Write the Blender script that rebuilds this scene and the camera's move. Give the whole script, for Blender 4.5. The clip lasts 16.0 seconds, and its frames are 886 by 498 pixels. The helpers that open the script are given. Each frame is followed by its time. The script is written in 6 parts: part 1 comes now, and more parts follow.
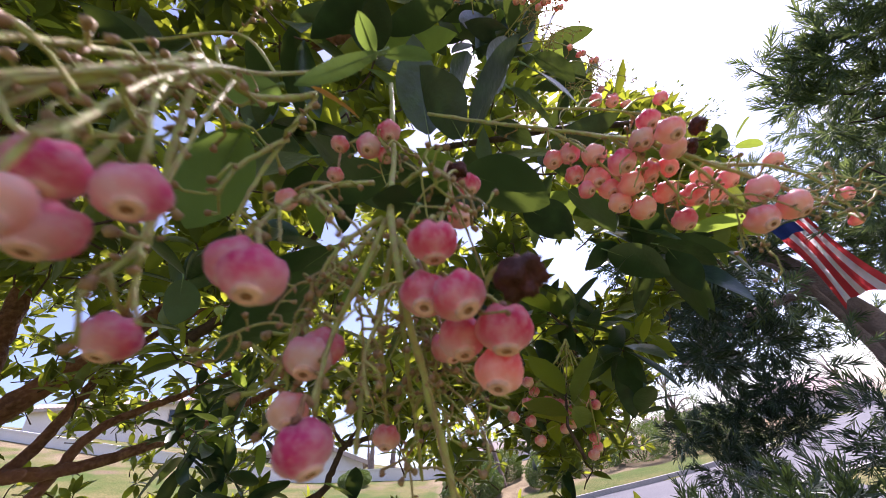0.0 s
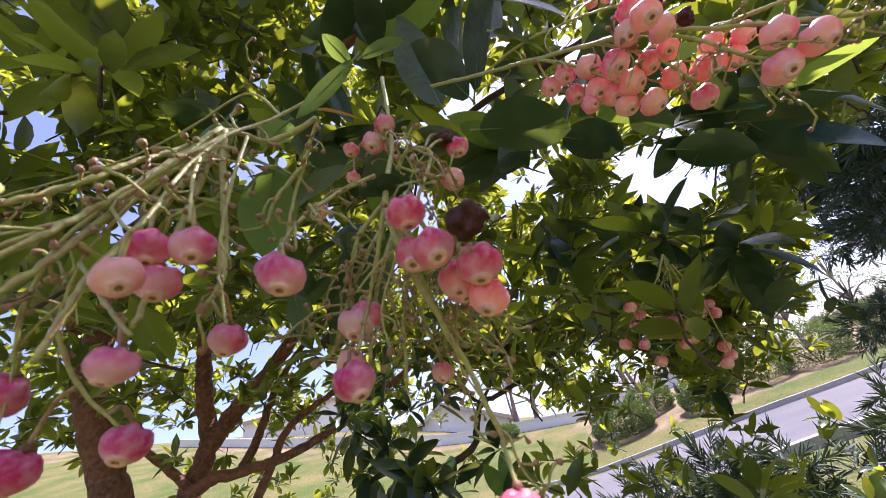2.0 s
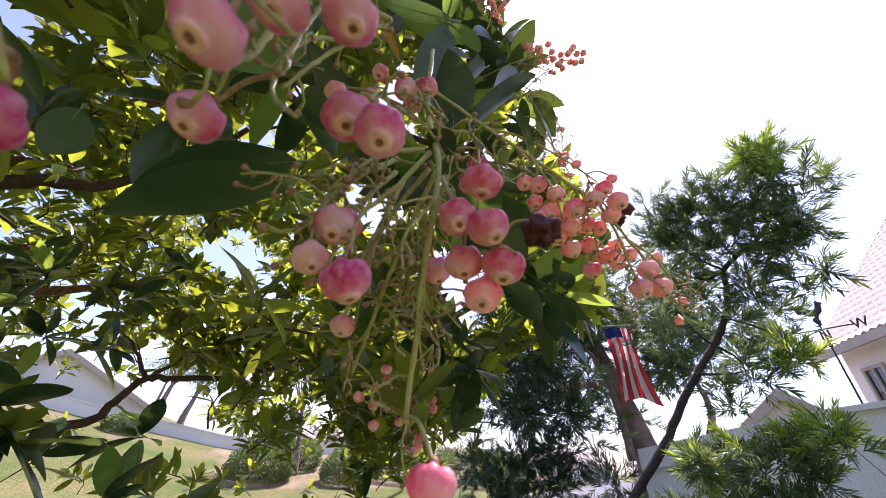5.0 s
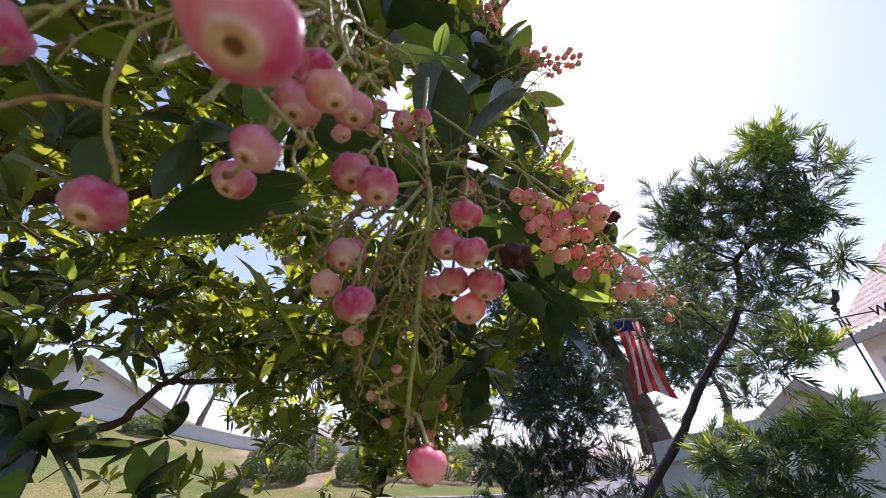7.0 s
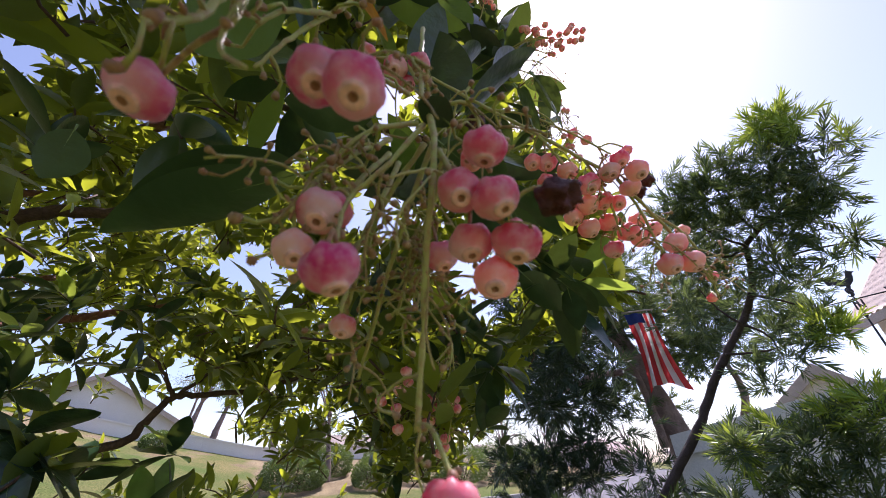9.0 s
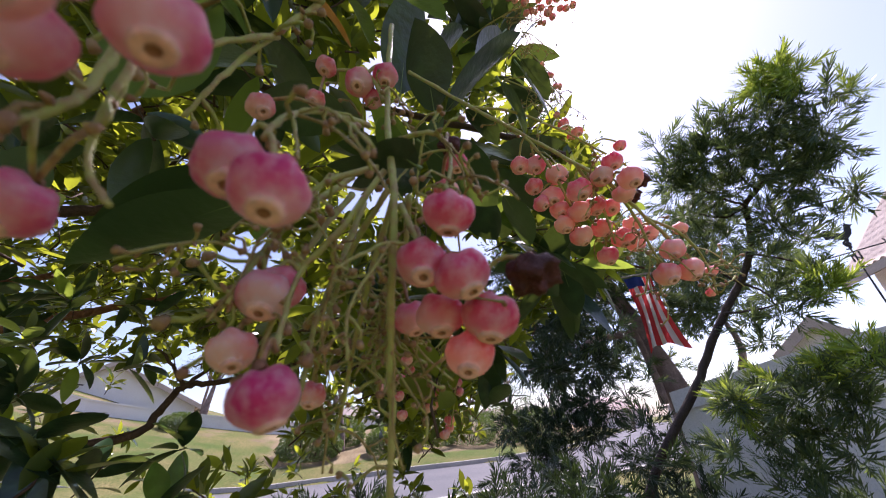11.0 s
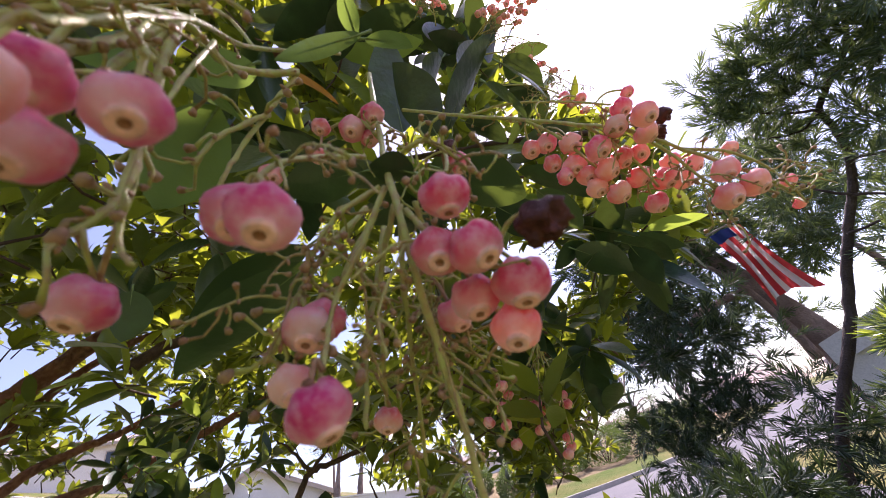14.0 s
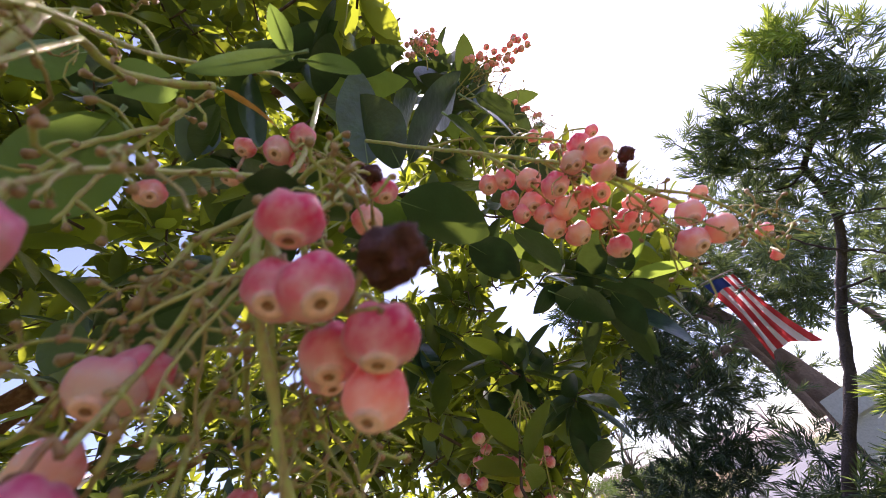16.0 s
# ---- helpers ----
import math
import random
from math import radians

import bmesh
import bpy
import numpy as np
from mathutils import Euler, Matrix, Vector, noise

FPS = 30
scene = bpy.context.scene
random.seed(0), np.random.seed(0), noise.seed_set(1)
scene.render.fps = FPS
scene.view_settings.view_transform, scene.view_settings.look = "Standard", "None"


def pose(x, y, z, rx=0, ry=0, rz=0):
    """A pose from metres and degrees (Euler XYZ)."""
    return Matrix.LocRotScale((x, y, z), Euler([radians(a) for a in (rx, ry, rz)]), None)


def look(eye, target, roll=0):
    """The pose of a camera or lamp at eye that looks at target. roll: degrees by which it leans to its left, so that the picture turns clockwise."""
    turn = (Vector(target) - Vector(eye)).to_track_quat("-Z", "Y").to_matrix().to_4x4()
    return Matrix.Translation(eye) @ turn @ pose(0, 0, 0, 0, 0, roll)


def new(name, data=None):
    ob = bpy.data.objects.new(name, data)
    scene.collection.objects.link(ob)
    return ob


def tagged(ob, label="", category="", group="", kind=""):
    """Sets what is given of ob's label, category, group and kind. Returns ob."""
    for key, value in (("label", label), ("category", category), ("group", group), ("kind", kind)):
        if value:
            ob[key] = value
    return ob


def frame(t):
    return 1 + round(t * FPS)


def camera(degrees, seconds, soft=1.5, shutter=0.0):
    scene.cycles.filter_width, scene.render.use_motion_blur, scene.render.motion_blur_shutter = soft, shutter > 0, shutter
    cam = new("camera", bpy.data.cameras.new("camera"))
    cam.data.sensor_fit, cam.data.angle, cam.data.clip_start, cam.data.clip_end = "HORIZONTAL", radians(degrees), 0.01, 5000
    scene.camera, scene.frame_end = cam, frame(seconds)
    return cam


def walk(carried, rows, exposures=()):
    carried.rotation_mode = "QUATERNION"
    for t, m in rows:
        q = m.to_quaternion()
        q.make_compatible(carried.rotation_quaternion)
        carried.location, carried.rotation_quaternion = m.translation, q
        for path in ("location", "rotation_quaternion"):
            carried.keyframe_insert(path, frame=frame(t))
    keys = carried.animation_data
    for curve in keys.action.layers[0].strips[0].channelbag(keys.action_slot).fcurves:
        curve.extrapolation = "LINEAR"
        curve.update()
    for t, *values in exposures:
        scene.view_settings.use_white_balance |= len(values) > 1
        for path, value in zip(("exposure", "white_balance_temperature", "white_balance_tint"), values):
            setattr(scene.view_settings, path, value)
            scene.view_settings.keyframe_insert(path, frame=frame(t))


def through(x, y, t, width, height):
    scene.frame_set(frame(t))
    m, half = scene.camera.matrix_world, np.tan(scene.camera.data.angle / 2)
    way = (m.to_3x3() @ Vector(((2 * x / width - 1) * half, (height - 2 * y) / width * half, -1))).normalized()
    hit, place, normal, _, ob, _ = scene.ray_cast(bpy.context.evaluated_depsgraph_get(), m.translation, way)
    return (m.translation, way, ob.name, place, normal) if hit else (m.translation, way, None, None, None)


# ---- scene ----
cam = camera(102.11, 16.0, soft=0.4, shutter=0.35)
PATH = [
    (0, (0.00250, -0.00006, 1.60230), (0.05319, 1.67280, 2.69728), -13.664),
    (0.5, (0.00646, 0.01978, 1.60240), (0.03687, 1.69011, 2.70197), -14.486),
    (1, (0.00471, 0.01977, 1.60208), (-0.02843, 1.69863, 2.68850), -16.357),
    (1.5, (0.01135, 0.00738, 1.59585), (-0.25639, 1.70472, 2.61925), -18.485),
    (2, (0.02398, -0.00590, 1.58762), (-0.43567, 1.62745, 2.64634), -21.529),
    (2.5, (0.00335, 0.00193, 1.58656), (-0.15200, 1.65073, 2.70786), -15.604),
    (3, (-0.00888, -0.00417, 1.59197), (0.01544, 1.67325, 2.68085), -9.115),
    (3.5, (-0.01413, 0.00512, 1.59208), (0.08332, 1.64991, 2.72573), -6.018),
    (4, (-0.02285, 0.00301, 1.59398), (0.50316, 1.62485, 2.63943), -0.126),
    (4.2, (-0.02731, 0.00215, 1.58897), (0.58959, 1.59790, 2.62483), 1.205),
    (6.3, (-0.02779, -0.02302, 1.58137), (0.55620, 1.57929, 2.62614), 0.427),
    (6.5, (-0.02794, -0.02686, 1.58490), (0.54973, 1.58059, 2.62528), -0.174),
    (7, (-0.02940, -0.01957, 1.58069), (0.54285, 1.59790, 2.60845), 0.310),
    (7.5, (-0.03698, -0.01907, 1.56562), (0.53568, 1.60308, 2.58577), -0.369),
    (8, (-0.03065, -0.02026, 1.57376), (0.55735, 1.58085, 2.61812), -0.869),
    (8.2, (-0.02734, -0.01398, 1.57398), (0.55122, 1.58718, 2.62354), -1.156),
    (10.3, (-0.00942, 0.01502, 1.60704), (0.52735, 1.66928, 2.59460), -3.212),
    (10.5, (-0.00462, 0.01528, 1.60471), (0.54676, 1.67210, 2.57987), -3.897),
    (11, (-0.01513, 0.00404, 1.60577), (0.55165, 1.69561, 2.50984), -5.090),
    (11.5, (-0.01581, -0.00004, 1.60996), (0.44377, 1.81430, 2.31492), -6.156),
    (12, (-0.01220, 0.00790, 1.61383), (0.48863, 1.84067, 2.23842), -5.025),
    (12.5, (-0.01715, 0.00076, 1.61620), (0.44683, 1.82007, 2.30529), -7.612),
    (13, (-0.00973, 0.00667, 1.60236), (0.31457, 1.79560, 2.43577), -10.850),
    (13.5, (-0.00735, -0.00218, 1.59913), (0.29663, 1.71315, 2.58160), -13.907),
    (14, (-0.00808, 0.00700, 1.59739), (0.25759, 1.65024, 2.70607), -19.450),
    (14.5, (-0.00292, 0.01169, 1.59660), (0.29679, 1.59093, 2.78663), -21.306),
    (15, (-0.00153, 0.01420, 1.60159), (0.34809, 1.52902, 2.85980), -20.282),
    (15.5, (0.00260, 0.02146, 1.59309), (0.31512, 1.54190, 2.85428), -19.626),
    (16, (0.01366, 0.01858, 1.60022), (0.34304, 1.53228, 2.86522), -18.839),
]
cam.data.dof.use_dof, cam.data.dof.focus_distance, cam.data.dof.aperture_fstop = True, 0.6, 28.0
walk(cam, [(t, look(eye, target, roll)) for t, eye, target, roll in PATH], exposures=[(0, 1.17, 5950, 35), (2, 1.32, 5950, 36), (4, 1.40, 5950, 36), (6.5, 0.93, 5950, 30), (8, 0.87, 5950, 30), (10.5, 0.83, 6000, 33), (12.5, 0.91, 6050, 35), (13.5, 1.15, 6200, 38), (16, 1.30, 6150, 36)])

# ---- world and sun ----
SUN_AZ, SUN_EL = 47.0, 60.0


def pol(az, el, d):
    """A point by bearing (clockwise from +y), elevation and distance from eye height."""
    a, e = radians(az), radians(el)
    return Vector((d * math.sin(a) * math.cos(e), d * math.cos(a) * math.cos(e), 1.6 + d * math.sin(e)))


world = bpy.data.worlds.new("sky")
scene.world = world
world.use_nodes = True
wn = world.node_tree
sky = wn.nodes.new("ShaderNodeTexSky")
sky.sky_type, sky.sun_disc = "NISHITA", False
sky.sun_elevation, sky.sun_rotation = radians(SUN_EL), radians(SUN_AZ)
sky.air_density, sky.dust_density, sky.ozone_density = 1.0, 1.2, 1.5
wn.nodes["Background"].inputs["Strength"].default_value = 0.125
haze = wn.nodes.new("ShaderNodeHueSaturation")
haze.inputs["Saturation"].default_value = 0.85
wn.links.new(sky.outputs[0], haze.inputs["Color"])
wn.links.new(haze.outputs[0], wn.nodes["Background"].inputs["Color"])

sun_data = bpy.data.lights.new("sun", "SUN")
sun_data.energy, sun_data.angle, sun_data.color = 5.0, radians(0.6), (1.0, 0.95, 0.87)
sun = new("sun", sun_data)
sun.matrix_world = look(pol(SUN_AZ, SUN_EL, 60), (0, 0, 1.6))


# ---- materials ----
def shader(name, rough=0.6, spec=0.5):
    m = bpy.data.materials.new(name)
    m.use_nodes = True
    b = m.node_tree.nodes["Principled BSDF"]
    b.inputs["Roughness"].default_value = rough
    b.inputs["Specular IOR Level"].default_value = spec
    return m, m.node_tree, b


def mix_colours(nt, fac, a, b):
    n = nt.nodes.new("ShaderNodeMix")
    n.data_type = "RGBA"
    nt.links.new(fac, n.inputs[0])
    for k, v in ((6, a), (7, b)):
        if isinstance(v, tuple):
            n.inputs[k].default_value = (*v, 1)
        else:
            nt.links.new(v, n.inputs[k])
    return n.outputs[2]


def noise_fac(nt, scale, detail=4.0, low=0.35, high=0.65, coord="Object"):
    tc = nt.nodes.new("ShaderNodeTexCoord")
    n = nt.nodes.new("ShaderNodeTexNoise")
    n.inputs["Scale"].default_value, n.inputs["Detail"].default_value = scale, detail
    nt.links.new(tc.outputs[coord], n.inputs["Vector"])
    r = nt.nodes.new("ShaderNodeMapRange")
    r.inputs[1].default_value, r.inputs[2].default_value = low, high
    nt.links.new(n.outputs["Fac"], r.inputs[0])
    return r.outputs[0]


def bump(nt, b, height, strength=0.4, distance=0.01):
    n = nt.nodes.new("ShaderNodeBump")
    n.inputs["Strength"].default_value, n.inputs["Distance"].default_value = strength, distance
    nt.links.new(height, n.inputs["Height"])
    nt.links.new(n.outputs[0], b.inputs["Normal"])


def two_tone(name, a, b, scale, fine, rough=0.75, relief=0.3, depth=0.01, spec=0.3, c=None):
    """A surface with broad patches from a to b and a fine grain towards c."""
    m, nt, p = shader(name, rough, spec)
    col = mix_colours(nt, noise_fac(nt, scale), a, b)
    grain = noise_fac(nt, fine, 6.0, 0.4, 0.75)
    col = mix_colours(nt, grain, col, c or tuple(v * 0.6 for v in a))
    nt.links.new(col, p.inputs["Base Color"])
    bump(nt, p, grain, relief, depth)
    return m


def ground_material():
    """Patchy lawn that turns to bare soil where the mesh says so, with a ragged edge between the two."""
    m, nt, p = shader("lawn_and_soil", 0.95, 0.1)
    lawn = mix_colours(nt, noise_fac(nt, 0.7, 5.0), (0.085, 0.12, 0.03), (0.20, 0.165, 0.07))
    lawn = mix_colours(nt, noise_fac(nt, 16.0, 6.0, 0.4, 0.75), lawn, (0.06, 0.085, 0.02))
    soil = mix_colours(nt, noise_fac(nt, 1.1, 5.0), (0.30, 0.24, 0.14), (0.19, 0.145, 0.085))
    soil = mix_colours(nt, noise_fac(nt, 22.0, 6.0, 0.45, 0.7), soil, (0.10, 0.075, 0.05))
    at = nt.nodes.new("ShaderNodeAttribute")
    at.attribute_name = "bare"
    add = nt.nodes.new("ShaderNodeMath")
    add.operation = "MULTIPLY_ADD"
    nt.links.new(noise_fac(nt, 0.55, 6.0, 0.2, 0.8), add.inputs[0])
    add.inputs[1].default_value = 0.9
    nt.links.new(at.outputs["Fac"], add.inputs[2])
    edge = nt.nodes.new("ShaderNodeMapRange")
    edge.inputs[1].default_value, edge.inputs[2].default_value = 0.85, 1.05
    nt.links.new(add.outputs[0], edge.inputs[0])
    nt.links.new(mix_colours(nt, edge.outputs[0], lawn, soil), p.inputs["Base Color"])
    bump(nt, p, noise_fac(nt, 18.0, 6.0, 0.3, 0.8), 0.7, 0.04)
    return m


def leaf_material(name, dark, light, through, rough=0.35, amount=0.45, per="island"):
    """Glossy leaf that lets light through; each leaf has its own shade."""
    m, nt, p = shader(name, rough, 0.5)
    if per == "island":
        g = nt.nodes.new("ShaderNodeNewGeometry")
        rnd = g.outputs["Random Per Island"]
    else:
        g = nt.nodes.new("ShaderNodeObjectInfo")
        rnd = g.outputs["Random"]
    col = mix_colours(nt, rnd, dark, light)
    blotch = noise_fac(nt, 60.0, 5.0, 0.45, 0.8)
    col = mix_colours(nt, blotch, col, tuple(v * 1.35 for v in light))
    nt.links.new(col, p.inputs["Base Color"])
    tr = nt.nodes.new("ShaderNodeBsdfTranslucent")
    nt.links.new(mix_colours(nt, rnd, through, tuple(v * 0.75 for v in through)), tr.inputs["Color"])
    mx = nt.nodes.new("ShaderNodeMixShader")
    thin = nt.nodes.new("ShaderNodeMapRange")
    thin.inputs[1].default_value, thin.inputs[2].default_value = 0.35, 1.0
    thin.inputs[3].default_value, thin.inputs[4].default_value = amount * 0.45, amount * 1.5
    nt.links.new(rnd, thin.inputs[0])
    nt.links.new(thin.outputs[0], mx.inputs[0])
    nt.links.new(p.outputs[0], mx.inputs[1])
    nt.links.new(tr.outputs[0], mx.inputs[2])
    nt.links.new(mx.outputs[0], nt.nodes["Material Output"].inputs["Surface"])
    bump(nt, p, noise_fac(nt, 220.0, 3.0), 0.15, 0.001)
    return m


def blossom_material(name, rosy, mid, pale, shift=0.0):
    """Waxy urn flower: rosy blush from the stalk end and down one side, cream towards the mouth."""
    m, nt, p = shader(name, 0.38, 0.4)
    tc = nt.nodes.new("ShaderNodeTexCoord")
    s = nt.nodes.new("ShaderNodeSeparateXYZ")
    nt.links.new(tc.outputs["Object"], s.inputs[0])

    def math_node(op, a, k, c):
        n = nt.nodes.new("ShaderNodeMath")
        n.operation = op
        for i, v in enumerate((a, k, c)):
            if isinstance(v, float):
                n.inputs[i].default_value = v
            else:
                nt.links.new(v, n.inputs[i])
        return n.outputs[0]

    def fine(scale, detail):
        n = nt.nodes.new("ShaderNodeTexNoise")
        n.inputs["Scale"].default_value, n.inputs["Detail"].default_value = scale, detail
        nt.links.new(tc.outputs["Object"], n.inputs["Vector"])
        return n.outputs["Fac"]

    oi = nt.nodes.new("ShaderNodeObjectInfo")
    v = math_node("MULTIPLY_ADD", fine(170.0, 2.0), 0.0045, s.outputs["Z"])
    v = math_node("MULTIPLY_ADD", s.outputs["X"], 0.55, v)
    v = math_node("MULTIPLY_ADD", oi.outputs["Random"], 0.003, v)
    r = nt.nodes.new("ShaderNodeValToRGB")
    ramp = r.color_ramp
    ramp.elements[0].position, ramp.elements[0].color = 0.28, (*rosy, 1)
    ramp.elements[1].position, ramp.elements[1].color = 0.88, (*pale, 1)
    e = ramp.elements.new(0.55)
    e.color = (*mid, 1)
    nt.links.new(math_node("MULTIPLY_ADD", v, 95.0, -0.15 - shift), r.inputs[0])
    col = mix_colours(nt, noise_fac(nt, 500.0, 4.0, 0.42, 1.15), r.outputs[0], (0.95, 0.80, 0.78))
    nt.links.new(col, p.inputs["Base Color"])
    p.inputs["Sheen Weight"].default_value = 0.35
    p.inputs["Sheen Roughness"].default_value = 0.4
    p.inputs["Subsurface Weight"].default_value = 0.25
    p.inputs["Subsurface Radius"].default_value = (0.004, 0.002, 0.0015)
    p.inputs["Subsurface Scale"].default_value = 0.5
    tr = nt.nodes.new("ShaderNodeBsdfTranslucent")
    nt.links.new(col, tr.inputs["Color"])
    mx = nt.nodes.new("ShaderNodeMixShader")
    mx.inputs[0].default_value = 0.38
    nt.links.new(p.outputs[0], mx.inputs[1])
    nt.links.new(tr.outputs[0], mx.inputs[2])
    nt.links.new(mx.outputs[0], nt.nodes["Material Output"].inputs["Surface"])
    bump(nt, p, fine(1100.0, 3.0), 0.25, 0.0005)
    return m


M = {}
M["leaf"] = leaf_material("arbutus_leaf", (0.011, 0.030, 0.011), (0.040, 0.078, 0.02), (0.60, 0.66, 0.035), 0.28, 0.44)
M["leaf_near"] = leaf_material("arbutus_leaf_near", (0.009, 0.026, 0.015), (0.024, 0.056, 0.024), (0.22, 0.30, 0.04), 0.28, 0.14, "object")
M["leaf_young"] = leaf_material("young_leaf", (0.06, 0.13, 0.02), (0.10, 0.19, 0.03), (0.42, 0.54, 0.06), 0.35, 0.45, "object")
M["leaf_old"] = leaf_material("old_orange_leaf", (0.45, 0.17, 0.02), (0.5, 0.25, 0.03), (0.7, 0.3, 0.03), 0.4, 0.5, "object")
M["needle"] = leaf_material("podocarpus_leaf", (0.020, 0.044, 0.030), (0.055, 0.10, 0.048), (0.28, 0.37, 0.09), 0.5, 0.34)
# shaded copy of the podocarpus leaf: the shade is put into its colour
M["needle_shade"] = leaf_material("podocarpus_shaded_leaf", (0.010, 0.024, 0.013), (0.025, 0.052, 0.020), (0.13, 0.20, 0.04), 0.55, 0.14)
M["needle_new"] = leaf_material("podocarpus_new_leaf", (0.10, 0.19, 0.025), (0.17, 0.28, 0.03), (0.5, 0.6, 0.07), 0.35, 0.45)
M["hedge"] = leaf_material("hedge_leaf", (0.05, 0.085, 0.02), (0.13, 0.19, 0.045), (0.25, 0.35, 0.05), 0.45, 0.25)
M["bark_red"] = two_tone("red_peeling_bark", (0.25, 0.095, 0.06), (0.12, 0.046, 0.032), 9.0, 60.0, 0.6, 0.6, 0.01, 0.35, (0.33, 0.16, 0.105))
M["bark_grey"] = two_tone("grey_bark", (0.33, 0.25, 0.22), (0.18, 0.13, 0.115), 6.0, 45.0, 0.85, 0.8, 0.02, 0.2)
M["bark_dark"] = two_tone("dark_smooth_bark", (0.085, 0.062, 0.055), (0.05, 0.036, 0.033), 8.0, 70.0, 0.8, 0.6, 0.01, 0.25)
M["twig"] = two_tone("dark_twig", (0.07, 0.04, 0.028), (0.12, 0.07, 0.045), 30.0, 200.0, 0.7, 0.4, 0.002)
M["stalk"] = two_tone("green_stalk", (0.31, 0.35, 0.07), (0.40, 0.40, 0.12), 90.0, 500.0, 0.5, 0.4, 0.0005, 0.35, (0.34, 0.20, 0.10))
M["midrib"] = two_tone("pale_midrib", (0.15, 0.22, 0.07), (0.20, 0.27, 0.10), 90.0, 700.0, 0.45, 0.2, 0.0004)
M["stalk_red"] = two_tone("reddish_stalk", (0.34, 0.15, 0.085), (0.42, 0.34, 0.12), 160.0, 600.0, 0.55, 0.2, 0.0004, 0.4)
M["stalk_brown"] = two_tone("brown_stalk", (0.30, 0.20, 0.075), (0.40, 0.34, 0.11), 160.0, 600.0, 0.6, 0.2, 0.0004, 0.3)
M["knob"] = two_tone("dry_red_calyx", (0.32, 0.17, 0.09), (0.38, 0.28, 0.12), 160.0, 700.0, 0.6, 0.3, 0.0004)
M["leaf_mid"] = leaf_material("green_leaf", (0.045, 0.10, 0.028), (0.075, 0.15, 0.045), (0.30, 0.42, 0.06), 0.32, 0.32, "object")
M["calyx"] = two_tone("brown_calyx", (0.30, 0.12, 0.06), (0.20, 0.10, 0.05), 200.0, 900.0, 0.6, 0.3, 0.0004)
M["blossom"] = blossom_material("pink_blossom", (0.78, 0.055, 0.16), (0.87, 0.22, 0.30), (0.93, 0.60, 0.54), 0.06)
M["blossom_peach"] = blossom_material("peach_blossom", (0.82, 0.16, 0.19), (0.90, 0.37, 0.31), (0.93, 0.60, 0.46), 0.08)
M["blossom_rose"] = blossom_material("rose_blossom", (0.68, 0.04, 0.19), (0.80, 0.14, 0.29), (0.91, 0.50, 0.50), 0.14)
M["mouth"] = two_tone("cream_mouth", (0.89, 0.53, 0.46), (0.86, 0.44, 0.39), 300.0, 900.0, 0.5, 0.2, 0.0003)
# shade inside the flower's opening, put into a brown colour
M["hollow"] = two_tone("flower_throat_shade", (0.42, 0.20, 0.12), (0.30, 0.12, 0.07), 300.0, 900.0, 0.7, 0.2, 0.0003)
M["dead"] = two_tone("withered_blossom", (0.10, 0.025, 0.02), (0.05, 0.015, 0.012), 250.0, 900.0, 0.55, 0.5, 0.0006)
M["ground"] = ground_material()
M["asphalt"] = two_tone("asphalt", (0.12, 0.12, 0.125), (0.16, 0.155, 0.155), 0.5, 90.0, 0.9, 0.4, 0.004, 0.25, (0.075, 0.075, 0.08))
M["kerb"] = two_tone("concrete_kerb", (0.46, 0.44, 0.40), (0.36, 0.34, 0.31), 1.5, 40.0, 0.9, 0.4, 0.004)
M["yellow"] = two_tone("yellow_road_paint", (0.55, 0.36, 0.07), (0.45, 0.32, 0.10), 3.0, 50.0, 0.8, 0.2, 0.002)
M["stucco"] = two_tone("white_stucco", (0.82, 0.80, 0.77), (0.74, 0.72, 0.69), 0.8, 60.0, 0.9, 0.35, 0.005, 0.2, (0.55, 0.52, 0.48))
M["stucco_pink"] = two_tone("pale_pink_stucco", (0.85, 0.79, 0.75), (0.80, 0.73, 0.69), 0.8, 60.0, 0.9, 0.35, 0.005, 0.2, (0.52, 0.45, 0.40))
M["block"] = two_tone("grey_rendered_wall", (0.76, 0.74, 0.73), (0.66, 0.64, 0.63), 1.2, 50.0, 0.9, 0.4, 0.004, 0.2, (0.58, 0.57, 0.56))
M["tile"] = two_tone("clay_roof_tile", (0.66, 0.54, 0.47), (0.54, 0.43, 0.37), 3.0, 40.0, 0.85, 0.3, 0.005)
M["trim"] = two_tone("beige_trim", (0.50, 0.42, 0.36), (0.42, 0.35, 0.30), 3.0, 60.0, 0.7, 0.2, 0.003)
M["iron"] = two_tone("black_iron", (0.02, 0.02, 0.022), (0.035, 0.033, 0.03), 10.0, 80.0, 0.5, 0.2, 0.002, 0.4)
M["flag_red"] = two_tone("red_cloth", (0.55, 0.05, 0.06), (0.48, 0.04, 0.05), 8.0, 300.0, 0.8, 0.2, 0.001, 0.15)
M["flag_white"] = two_tone("white_cloth", (0.80, 0.78, 0.78), (0.72, 0.70, 0.71), 8.0, 300.0, 0.8, 0.2, 0.001, 0.15)
M["flag_blue"] = two_tone("blue_cloth", (0.03, 0.05, 0.18), (0.04, 0.06, 0.2), 8.0, 300.0, 0.8, 0.2, 0.001, 0.15)
